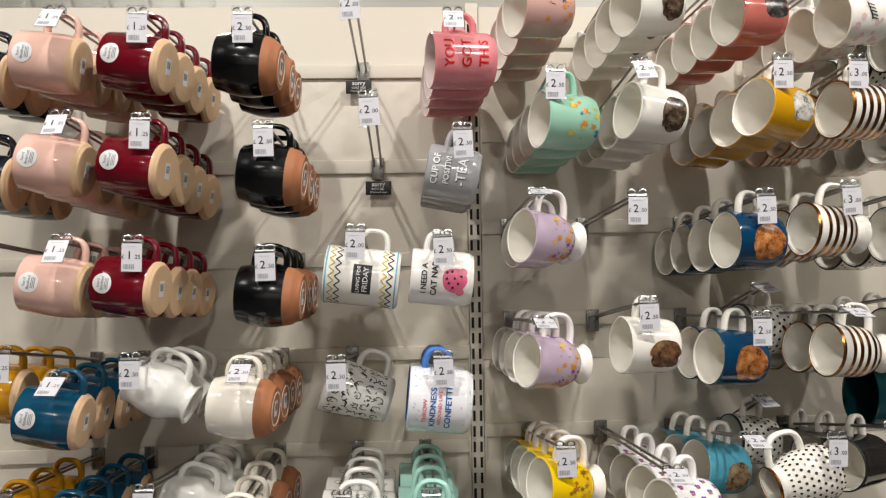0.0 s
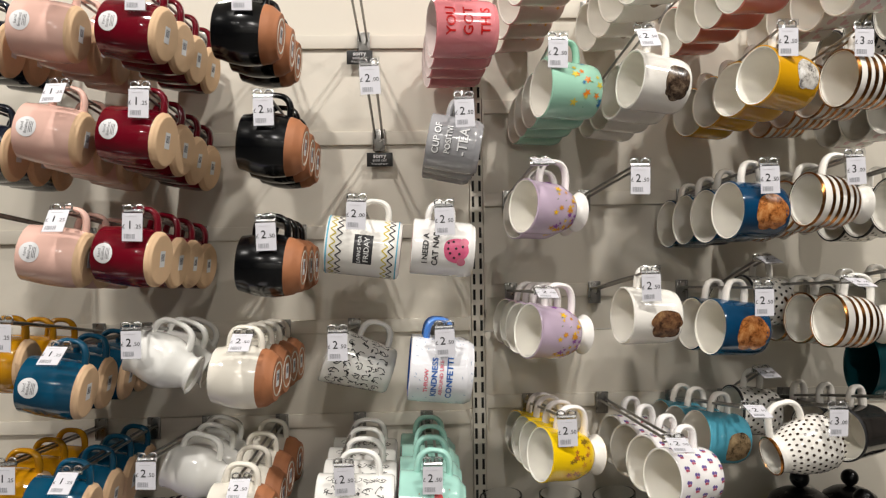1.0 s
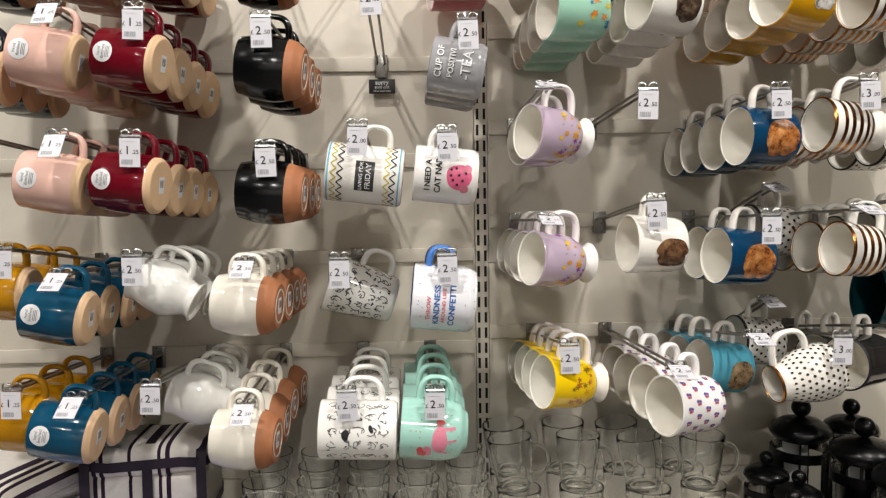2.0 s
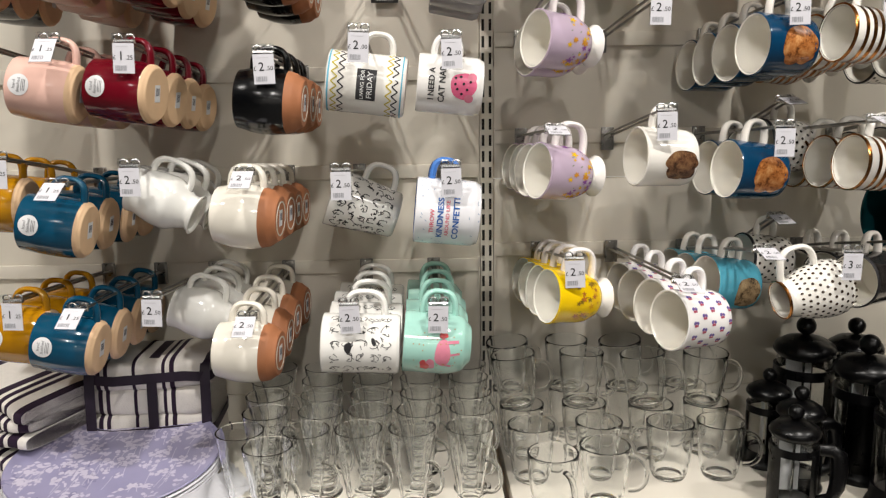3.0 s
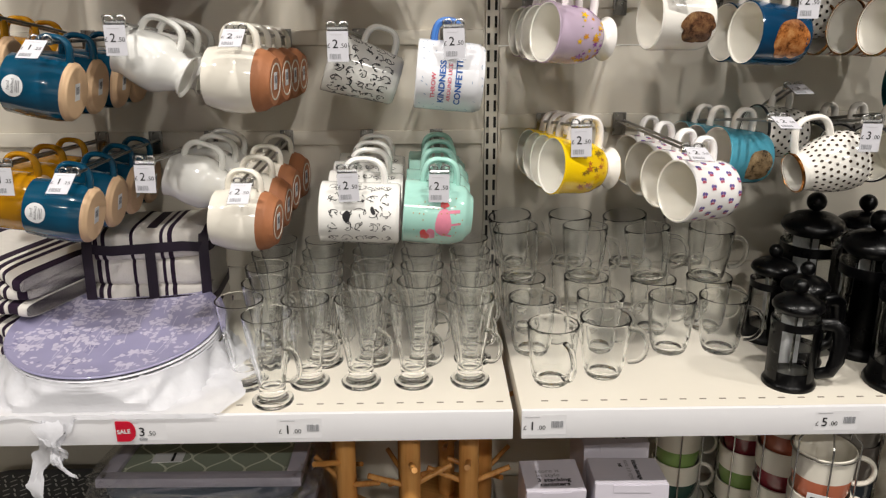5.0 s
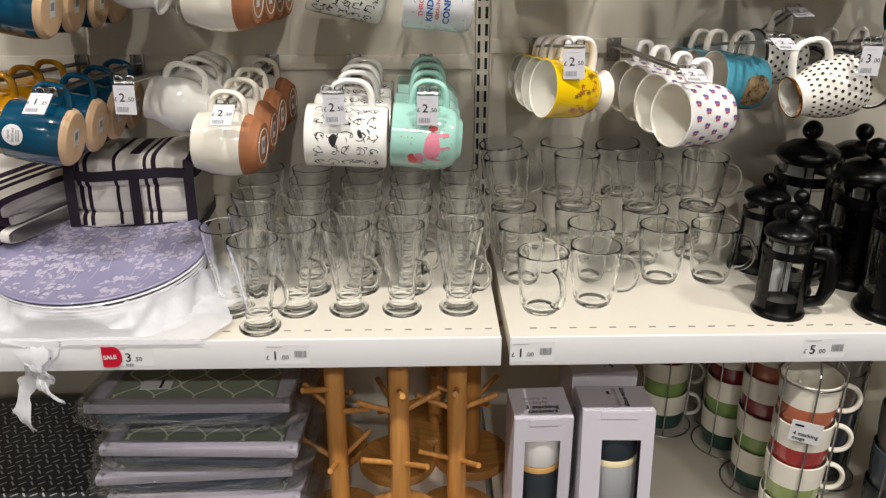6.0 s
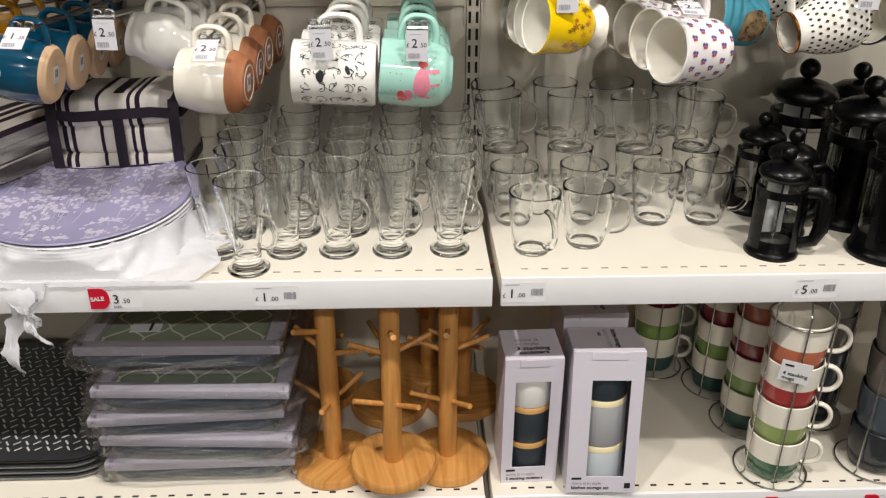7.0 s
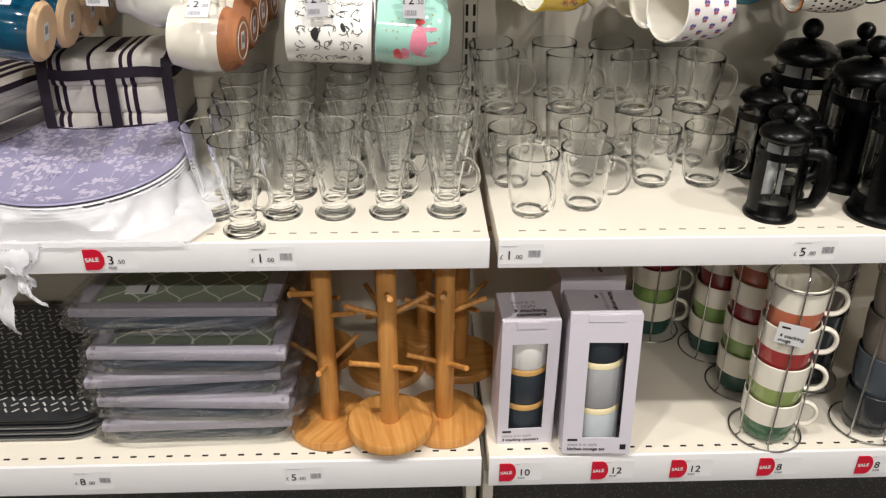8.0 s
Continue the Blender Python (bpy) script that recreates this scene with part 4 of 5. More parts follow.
def make_press(r, h, ring_tone, label):
    """A cafetiere: black frame round a glass beaker, domed lid, knob, rod and strainer."""
    lid_tone = BLACKPL
    c = thing("coffee_press", label, "coffee press", "coffee presses on the shelf")
    part("base", lathe(bmesh.new(), [(0, 0), (r * 1.12, 0), (r * 1.14, h * .02), (r * 1.08, h * .045), (r * 1.02, h * .06), (r * .98, h * .16), (r * .93, h * .16), (r * .93, h * .06), (0, h * .05)], 36), BLACKPL, c)
    bm = bmesh.new()
    lathe(bm, [(r * 1.02, h * .56), (r * 1.04, h * .56), (r * 1.04, h * .63), (r * .97, h * .63), (r * .97, h * .56), (r * 1.02, h * .56)], 36)
    part("collar", bm, BLACKPL, c)
    for k in range(3):
        a = radians(90 + 120 * k)
        bm = bmesh.new()
        for j in range(6):
            th = a + radians(-24 + 48 * j / 5)
            bm.verts.new((r * 1.035 * math.cos(th), r * 1.035 * math.sin(th), h * .08)), bm.verts.new((r * 1.035 * math.cos(th), r * 1.035 * math.sin(th), h * .6))
        v = bm.verts[:]
        for j in range(5):
            bm.faces.new([v[2 * j], v[2 * j + 2], v[2 * j + 3], v[2 * j + 1]])
        bmesh.ops.solidify(bm, geom=bm.faces[:], thickness=.0022)
        part("frame_leg", bm, BLACKPL, c)
    part("beaker", lathe(bmesh.new(), [(0, h * .07), (r * .88, h * .07), (r * .94, h * .1), (r * .94, h * .70), (r * .97, h * .735), (r * .93, h * .735), (r * .91, h * .70), (r * .91, h * .11), (0, h * .085)], 36), GLASS, c, "clear glass beaker")
    part("lid", lathe(bmesh.new(), [(r * .9, h * .70), (r * 1.06, h * .735), (r * 1.08, h * .755), (r * 1.0, h * .79), (r * .7, h * .83), (r * .25, h * .855), (0, h * .858)], 36), lid_tone, c)
    part("knob", lathe(bmesh.new(), [(0, h * .855), (r * .12, h * .86), (r * .14, h * .88)] + [(r * .34 * math.sin(t), h * .925 - r * .34 * math.cos(t)) for t in (.5 + 2.64 * k / 9 for k in range(10))], 24), lid_tone, c)
    if ring_tone:
        part("lid_band", lathe(bmesh.new(), [(r * 1.00, h * .722), (r * 1.10, h * .722), (r * 1.11, h * .745), (r * 1.09, h * .757), (r * 1.00, h * .757)], 36), ring_tone, c, "polished steel band")
    part("rod", tube(bmesh.new(), [(0, 0, h * .1), (0, 0, h * .86)], .0022, 8, 1, (1, 0, 0)), CHROME, c)
    part("strainer", lathe(bmesh.new(), [(0, h * .135), (r * .4, h * .13), (r * .86, h * .115), (r * .89, h * .10), (r * .8, h * .10), (0, h * .115)], 30), MESHSTEEL, c, "steel mesh strainer")
    # Flat white sheet standing behind the left part of the window.
    part("white_insert", box(bmesh.new(), -r * .62, -r * .02 - .001, h * .17, r * .30, -r * .02, h * .66), PAPER, c, "flat white sheet inside the beaker", pose(0, r * .3, 0, 0, 0, 15))
    bm = bmesh.new()
    tube(bm, [(r * 1.0, 0, h * .595), (r * 1.5, 0, h * .60), (r * 1.8, 0, h * .56), (r * 1.86, 0, h * .42), (r * 1.80, 0, h * .26), (r * 1.6, 0, h * .15), (r * 1.0, 0, h * .11)], [.0065, .0075, .0085, .0088, .008, .007, .006], 12, 1.35)
    part("handle", bm, BLACKPL, c)
    return c


small = make_press(.0325, .160, None, "small black framed glass coffee press")
put(small, [pose(.407, -.328, Z_TOP, 0, 0, -18), pose(.437, -.172, Z_TOP, 0, 0, 60), pose(.449, -.256, Z_TOP, 0, 0, 8)])
large = make_press(.046, .228, None, "large black framed glass coffee press")
put(large, [pose(.568, -.336, Z_TOP, 0, 0, 20), pose(.520, -.112, Z_TOP, 0, 0, -20), pose(.566, -.222, Z_TOP, 0, 0, 25), pose(.72, -.31, Z_TOP, 0, 0, -30)])
silver = make_press(.042, .215, CHROME, "black coffee press with polished steel lid band")
put(silver, [pose(.624, -.078, Z_TOP, 0, 0, -40), pose(.715, -.13, Z_TOP, 0, 0, 30)])

# ---- linen and plates ----
TERRY = material("white_terry", "e2ddd6", .95, vary=.08, scale=120, bump=.9, bump_scale=420)
PURPLE = material("aubergine_terry", "241029", .95, vary=.25, scale=120, bump=.9, bump_scale=420)
RIBBON = material("purple_ribbon", "1c0c22", .6, vary=.15, scale=80)


def fold_ring(w, h, n=40, power=4.0):
    out = []
    for k in range(n):
        a = 2 * math.pi * k / n
        c, s = math.cos(a), math.sin(a)
        out.append((math.copysign(abs(c) ** (2 / power), c) * w / 2, math.copysign(abs(s) ** (2 / power), s) * h / 2))
    return out


def loft(bm, rings, close=True):
    rows = [[bm.verts.new(p) for p in r] for r in rings]
    n = len(rows[0])
    for a, b in zip(rows, rows[1:]):
        for k in range(n):
            bm.faces.new([a[k], a[(k + 1) % n], b[(k + 1) % n], b[k]])
    if close:
        bm.faces.new(rows[0][::-1])
        bm.faces.new(rows[-1])
    return bm


def folded_layer(w, d, h, z, seed, x0=None, x1=None, grow=0.0, loose=1.0, snug=1.0):
    """One folded layer of cloth across x, or a slice of it a little proud."""
    ph = seed * 1.7
    xs = np.linspace(-w / 2 if x0 is None else x0, w / 2 if x1 is None else x1, 18 if x0 is None else 5)
    rings = []
    for x in xs:
        wob = loose * (.007 * math.sin(25 * x + ph) + .004 * math.sin(63 * x + 2 * ph))
        e = 1 - .12 * (abs(x) / (w / 2)) ** 8
        rings.append([(x, y * e + wob * .5, z + q * e + wob * .35) for y, q in fold_ring(d + grow, h * snug + grow, 40, 4 * snug)])
    return loft(bmesh.new(), rings)


def make_towels(label, w, d, layers, m, stripes, ribbon, ground=TERRY, lines=PURPLE, hh=.047, loose=1.0, low=0):
    t = thing("towel_bundle", label, "towels", "towel bundles", m)
    for k in range(layers):
        z = hh * (k + .5)
        part("towel", folded_layer(w, d - .006 * loose * (k % 3), hh, z, k, loose=loose, snug=1.22 if ribbon else 1.0), lines if k < low else ground, t)
        for a, b in stripes:
            part("stripe", folded_layer(w, d - .006 * loose * (k % 3), hh, z, k, a, b, .0016, loose, 1.22 if ribbon else 1.0), ground if k < low else lines, t)
    if ribbon:
        H = hh * layers
        for x in ribbon:
            rings = [[(x + dx, y, H / 2 + q) for y, q in fold_ring(d + .007, H + .008, 40, 6)] for dx in (-.008, .008)]
            part("ribbon", loft(bmesh.new(), rings, False), RIBBON, t)
        for level in (.36, .86):
            rings = [[(y, q, H * level + .003 * math.sin(40 * y) + dz) for y, q in fold_ring(w + .008, d + .010, 60, 8)] for dz in (-.008, .008)]
            part("ribbon", loft(bmesh.new(), rings, False), RIBBON, t)
    return t


make_towels("white terry towels with aubergine stripes tied with purple ribbon", .186, .165, 4, pose(-.557, -.072, Z_TOP, -3, 0, 4), ((-.083, -.076), (-.070, -.064), (-.026, -.021), (.020, .025), (.032, .039)), (.004, .087, -.092), hh=.044, loose=.55)
make_towels("loosely stacked white terry towels with aubergine stripes", .19, .18, 6, pose(-.765, -.135, Z_TOP, 2, 4, -24), ((.018, .034), (.044, .052), (.060, .066), (.0835, .0950), (-.09, -.05)), (), TERRY, PURPLE, .027, 2.2, 4)
make_towels("dark aubergine towel stack with white stripes", .19, .10, 6, pose(-.745, -.040, Z_TOP, 0, 0, 3), ((-.06, -.055), (.02, .03), (.05, .055)), (), PURPLE, TERRY, .031, 1.2)

MAUVE = material("mauve_enamel", "9692b2", .28, vary=.12, scale=22, bump=.05, coat=.3)
PETAL = material("pale_petal_print", "c3bdd0", .3, vary=.1, scale=60)
PLATE = material("white_plate", "e4e3e8", .25, vary=.04)
plates = thing("plate_stack", "stack of mauve dinner plates with pale floral print", "plates", m=pose(-.574, -.240, Z_TOP + .034, 5.5, 0, 0) @ Matrix.Scale(1.035, 4))
for k in range(5):
    bm = bmesh.new()
    lathe(bm, [(0, 0), (.085, 0), (.09, .002), (.138, .0065), (.1475, .0105), (.146, .0125), (.135, .0095), (.088, .005), (0, .0045)], 64)
    p = part("plate", bm, MAUVE if k == 4 else PLATE, plates, "", pose(rnd.uniform(-.002, .002), 0, .0060 * k, rnd.uniform(-.3, .3), rnd.uniform(-.3, .3)))
    if k == 4:
        flowers, stems = bmesh.new(), bmesh.new()
        rr = random.Random(19)

        def on_plate(x, y):
            r = math.hypot(x, y)
            return (x, y, (.0049 if r < .088 else .0049 + (r - .088) * .096) + .0002 + rr.uniform(0, .0002))
        for _ in range(210):
            a, q = rr.uniform(0, 6.28), .138 * math.sqrt(rr.random())
            cx, cy = q * math.cos(a), q * math.sin(a)
            for _ in range(rr.choice((3, 4, 5))):
                px, py, s = cx + rr.uniform(-.013, .013), cy + rr.uniform(-.007, .007), rr.uniform(.0022, .0050)
                sq, tn = rr.uniform(.45, .9), rr.uniform(0, 3.1)
                flowers.faces.new([flowers.verts.new(on_plate(u, v)) for u, v in disc_shape(px, py, s, 9, sq, tn, .15, rr.random())])
            if rr.random() < .5:
                le, bend = rr.uniform(.018, .046), rr.uniform(-.006, .006)
                line = [(cx + bend * (j / 5) ** 2, cy - le * j / 5) for j in range(6)]
                for ring in stroke(line, .0009):
                    if all(math.hypot(*c) < .142 for c in ring):
                        stems.faces.new([stems.verts.new(on_plate(u, v)) for u, v in ring])
        for nm, b in (("flower_print", flowers), ("stem_print", stems)):
            part(nm, b, PETAL, p)["kind"] = "stuff"


def film_material(name, clear, tone):
    m = bpy.data.materials.new(name)
    m.use_nodes = True
    nt = m.node_tree
    b = nt.nodes["Principled BSDF"]
    b.inputs["Base Color"].default_value, b.inputs["Roughness"].default_value = (*tone, 1), .35
    n = nt.nodes.new("ShaderNodeTexNoise")
    n.inputs["Scale"].default_value = 60
    tc = nt.nodes.new("ShaderNodeTexCoord")
    nt.links.new(tc.outputs["Object"], n.inputs["Vector"])
    bp = nt.nodes.new("ShaderNodeBump")
    bp.inputs["Strength"].default_value, bp.inputs["Distance"].default_value = .45, .0025
    nt.links.new(n.outputs["Fac"], bp.inputs["Height"])
    nt.links.new(bp.outputs[0], b.inputs["Normal"])
    tr, mx = nt.nodes.new("ShaderNodeBsdfTransparent"), nt.nodes.new("ShaderNodeMixShader")
    mx.inputs[0].default_value = 1 - clear
    nt.links.new(tr.outputs[0], mx.inputs[1])
    nt.links.new(b.outputs[0], mx.inputs[2])
    nt.links.new(mx.outputs[0], nt.nodes["Material Output"].inputs["Surface"])
    return m


TISSUE = film_material("white_tissue", .36, (.84, .84, .88))


def crumple(x, y, s, amp):
    return amp * (noise.noise(Vector((x * s, y * s, 3.1))) + .5 * noise.noise(Vector((x * s * 2.7, y * s * 2.7, 7.7))))


def make_tissue():
    """Crumpled wrapping round the foot of the plates, with torn ends over the shelf edge."""
    t = thing("tissue_wrap", "crumpled white tissue wrapping under plates hanging over the shelf", "wrapping paper")
    bm = bmesh.new()
    grid = []
    nu, nv = 70, 30
    for i in range(nu + 1):
        row = []
        for j in range(nv + 1):
            v = j / nv
            x = -.80 + (.425 + .05 * noise.noise(Vector((v * 3.1, 2.2, .4))) + .02 * noise.noise(Vector((v * 11, 5.2, .4)))) * i / nu
            y = -.20 - .197 * min(v / .75, 1)
            z = Z_TOP + .006 + .013 * max(0, 1 - abs(v - .35) / .4)
            if v > .75:
                hang = (v - .75) / .25
                fall = .004 + (.028 * (1 + math.sin(31 * x)) * .5 if x < -.585 else .003)
                y, z = -.4035 - .002 * hang - .002 * abs(crumple(x, z, 60, 1)), Z_TOP + .006 - fall * hang
            z += abs(crumple(x, y, 38, .007)) * (1 if v < .74 else .25)
            row.append(bm.verts.new((x, y, z)))
        grid.append(row)
    for a, b in zip(grid, grid[1:]):
        for j in range(nv):
            bm.faces.new([a[j], b[j], b[j + 1], a[j + 1]])
    part("sheet", bm, TISSUE, t)
    bm = bmesh.new()
    rows = []
    for j in range(13):
        f = j / 12
        row = []
        for k in range(91):
            a = radians(150 + 225 * k / 90)
            fold = crumple(3 * math.cos(a) + f * .5, 3 * math.sin(a) + f * .9, 1.9, .012)
            r = .1525 + .034 * f ** 1.6 + fold * (.3 + f) * .9
            y = max(-.243 + r * math.sin(a), -.397 - .002 * f)
            row.append(bm.verts.new((-.574 + r * math.cos(a), y, Z_TOP + .050 - .012 * abs(noise.noise(Vector((k * .2, 1, 5)))) * (1 - f) - .043 * f)))
        rows.append(row)
    for a, b in zip(rows, rows[1:]):
        for k in range(90):
            bm.faces.new([a[k], a[k + 1], b[k + 1], b[k]])
    part("side_wrap", bm, TISSUE, t)
    for x0, w, drop, seed in ((-.632, .045, .125, 1), (-.600, .020, .085, 2), (-.616, .024, .060, 4)):
        bm = bmesh.new()
        rows = []
        for j in range(19):
            f = j / 18
            ww = w * (.45 + .5 * abs(noise.noise(Vector((f * 6, seed, 0)))) + .3 * math.sin(9 * f + seed) ** 2) * (1 - .5 * f)
            cx = x0 + .014 * math.sin(5 * f + seed)
            rows.append([bm.verts.new((cx + ww * (k / 5 - .5), -.407 - .005 * f - .006 * math.sin(6 * k + 9 * f + seed), Z_TOP - .002 - drop * f + .004 * math.sin(17 * f + 3 * k))) for k in range(6)])
        for a, b in zip(rows, rows[1:]):
            for k in range(5):
                bm.faces.new([a[k], a[k + 1], b[k + 1], b[k]])
        part("torn_end", bm, TISSUE, t)


make_tissue()

# ---- lower shelf: trays ----
GREYTRAY = material("dark_grey_tray", "2c2d30", .4, vary=.1, scale=50)
TRAYEDGE = material("light_grey_tray_edge", "8e8f91", .45, vary=.06)
DASH = material("pale_dash_print", "b9b8b4", .5, vary=.06)


def rounded_plate(bm, w, d, r, z0, z1, n=8, flare=0.0):
    rings = []
    for z, g in ((z0, 0), (z1, flare)):
        ring = []
        for cx, cy, a0 in ((w / 2 - r, d / 2 - r, 0), (-w / 2 + r, d / 2 - r, 90), (-w / 2 + r, -d / 2 + r, 180), (w / 2 - r, -d / 2 + r, 270)):
            for k in range(n + 1):
                a = radians(a0 + 90 * k / n)
                ring.append((cx + (r + g) * math.cos(a), cy + (r + g) * math.sin(a), z))
        rings.append(ring)
    return loft(bm, rings)


grey = thing("serving_tray_stack", "stack of dark grey melamine trays with pale dashes", "trays", m=pose(-.775, -.175, Z_BOT))
for k in range(4):
    tr = part("tray", rounded_plate(bmesh.new(), .37, .33, .06, 0, .006, 8, .004), GREYTRAY if k == 3 else TRAYEDGE, grey, "", pose(.003 * (k % 2), -.002 * k, .002 + .0125 * k))
    part("tray_rim", rounded_plate(bmesh.new(), .374, .334, .062, .006, .0105, 8, .003), GREYTRAY, tr)
bm = bmesh.new()
i = 0
for ix in range(-11, 12):
    for iy in range(-10, 11):
        x, y = ix * .0155 + (.0078 if iy % 2 else 0), iy * .0145
        if abs(x) > .168 or abs(y) > .148:
            continue
        a = radians(38 if (ix + iy) % 2 else 128)
        c, s = math.cos(a), math.sin(a)
        hl, hw = .0052, .0014
        bm.faces.new([bm.verts.new((x + c * u - s * v, y + s * u + c * v, .0114)) for u, v in ((-hl, -hw), (hl, -hw), (hl + .001, 0), (hl, hw), (-hl, hw), (-hl - .001, 0))])
part("dash_print", bm, DASH, tr)["kind"] = "stuff"

LAPFRAME = material("mauve_grey_frame", "a6a1ac", .34, vary=.08, scale=30, bump=.1)
LAPCUSHION = material("slate_cushion", "3a4450", .85, vary=.15, scale=90, bump=.5, bump_scale=600)
SAGE = material("sage_print", "8d9684", .5, vary=.07, scale=30)
OGEE = material("pale_ogee_line", "d8dccb", .5)
WRAP = thin_glass("crinkled_wrap", (.99, .99, .99), .045, .03, 1.0, 3.0, .85)


def make_lap_tray():
    t = thing("lap_tray", "mauve-framed cushioned lap tray with sage ogee print in clear wrap", "lap tray", "lap trays in a stack")
    w, d = .292, .25
    bm = bmesh.new()
    rings = []
    for z, g in ((.0, -.022), (.004, -.010), (.012, -.004), (.022, -.003), (.028, -.006)):
        rings.append([(x, y, z + .0015 * math.sin(x * 60)) for x, y in fold_ring(w + 2 * g, d + 2 * g, 48, 9)])
    part("cushion", loft(bm, rings), LAPCUSHION, t, "slate blue cushion")
    bw = .024
    for nm, dims in (("frame_front", (-w / 2, -d / 2, w / 2, -d / 2 + bw)), ("frame_back", (-w / 2, d / 2 - bw, w / 2, d / 2)),
                     ("frame_side", (-w / 2, -d / 2 + bw, -w / 2 + bw, d / 2 - bw)), ("frame_side", (w / 2 - bw, -d / 2 + bw, w / 2, d / 2 - bw))):
        x0, y0, x1, y1 = dims
        part(nm, box(bmesh.new(), x0, y0, .0285, x1, y1, .043, .003), LAPFRAME, t)
    top = part("top_panel", box(bmesh.new(), -w / 2 + bw, -d / 2 + bw, .0255, w / 2 - bw, d / 2 - bw, .036), SAGE, t, "sage green panel with pale ogee pattern")
    bm = bmesh.new()
    ca, cb = .058, .085
    for ix in range(-2, 3):
        for sgn in (-1, 1):
            line = []
            for k in range(61):
                y = -.1 + .2 * k / 60
                line.append((ix * ca + sgn * (ca / 2) * .5 * (1 - math.cos(2 * math.pi * y / cb)) * .98, y))
            for ring in stroke(line, .0034):
                if all(abs(u) < w / 2 - bw - .001 and abs(v) < d / 2 - bw - .001 for u, v in ring):
                    bm.faces.new([bm.verts.new((u, v, .0364)) for u, v in ring])
    part("ogee_print", bm, OGEE, top)["kind"] = "stuff"
    part("barcode_label", box(bmesh.new(), -.09, -.055, .0363, -.045, -.022, .0369), PAPER, t, "white barcode label", pose(0, 0, 0, 0, 0, 4))
    part("barcode", box(bmesh.new(), -.062, -.053, .0372, -.058, -.024, .0376), INK, t, "dark bar on the label", pose(0, 0, 0, 0, 0, 4))
    bm = bmesh.new()
    nu, nz, rw = 120, 6, random.Random(23)
    rows = []
    ring0 = fold_ring(w + .014, d + .014, nu, 9)
    for j in range(nz + 1):
        f = j / nz
        row = []
        for x, y in ring0:
            end = max(0, abs(x) / (w / 2) - .9) * 10
            amp = .0034 + .0050 * end
            push = .016 * end * math.sin(math.pi * f) * rw.uniform(.2, 1)
            shrink = 1 - .05 * (abs(f - .5) * 2) ** 4
            row.append(bm.verts.new((x * shrink + math.copysign(push, x) + rw.uniform(-amp, amp), y * shrink + rw.uniform(-amp, amp), -.0005 + .0465 * f + rw.uniform(-.002, .002) * (0 < j < nz))))
        rows.append(row)
    for a, b in zip(rows, rows[1:]):
        for k in range(nu):
            l = (k + 1) % nu
            bm.faces.new([a[k], a[l], b[l]])
            bm.faces.new([a[k], b[l], b[k]])
    part("clear_wrap", bm, WRAP, t, "crinkled clear plastic wrap", smooth=False)
    return t


lap_z = (Z_BOT + .002, .2235, .2655, .3085, .374)
laps = []
for k, z in enumerate(lap_z):
    laps.append(pose((-.440, -.433, -.452, -.434, -.447)[k], -.236 + (.004, -.002, .006, .0, -.006)[k], z, (0, 0, 1, -1.2, -7)[k], (0, .6, -.8, 1.0, 1.5)[k], (1, -2, 2, -1, 1.5)[k]))
put(make_lap_tray(), laps)

# ---- lower shelf: bamboo mug trees ----
def bamboo():
    m = bpy.data.materials.new("laminated_bamboo")
    m.use_nodes = True
    nt = m.node_tree
    b = nt.nodes["Principled BSDF"]
    co = nt.nodes.new("ShaderNodeTexCoord")
    mp = nt.nodes.new("ShaderNodeMapping")
    mp.inputs["Scale"].default_value = (1, .06, .06)
    nt.links.new(co.outputs["Object"], mp.inputs["Vector"])
    n = nt.nodes.new("ShaderNodeTexNoise")
    n.inputs["Scale"].default_value, n.inputs["Detail"].default_value = 160, 8
    nt.links.new(mp.outputs[0], n.inputs["Vector"])
    r = nt.nodes.new("ShaderNodeValToRGB")
    r.color_ramp.elements[0].color, r.color_ramp.elements[1].color = rgb("b3783a"), rgb("cd9755")
    r.color_ramp.elements[0].position, r.color_ramp.elements[1].position = .3, .7
    nt.links.new(n.outputs["Fac"], r.inputs["Fac"])
    nt.links.new(r.outputs[0], b.inputs["Base Color"])
    b.inputs["Roughness"].default_value = .42
    return m


BAMBOO = bamboo()


def make_tree():
    t = thing("mug_tree", "bamboo mug tree with round base and slanting pegs", "mug tree", "mug trees")
    part("base", lathe(bmesh.new(), [(0, 0), (.0655, 0), (.068, .003), (.068, .013), (.0655, .017), (0, .0175)], 48), BAMBOO, t)
    part("pole", lathe(bmesh.new(), [(0, .0175), (.0145, .0175), (.0150, .02), (.0150, .292), (.0135, .296), (0, .297)], 28), BAMBOO, t)
    for k, (a, z) in enumerate(((0, .215), (180, .215), (265, .255), (300, .125), (75, .125), (195, .125))):
        a = radians(a)
        c, s = math.cos(a), math.sin(a)
        part("peg", tube(bmesh.new(), [(c * .013, s * .013, z), (c * .062, s * .062, z + .022)], .0042, 12, 1, (0, 0, 1)), BAMBOO, t)
    return t


put(make_tree(), [pose(-.139, -.344, Z_BOT + .0178, 0, 0, 12), pose(-.236, -.312, Z_BOT, 0, 0, -35), pose(-.052, -.312, Z_BOT, 0, 0, 0),
                  pose(-.150, -.165, Z_BOT, 0, 0, 50), pose(-.018, -.150, Z_BOT, 0, 0, 100), pose(-.275, -.120, Z_BOT, 0, 0, 20), pose(-.08, -.055, Z_BOT, 0, 0, 70)])

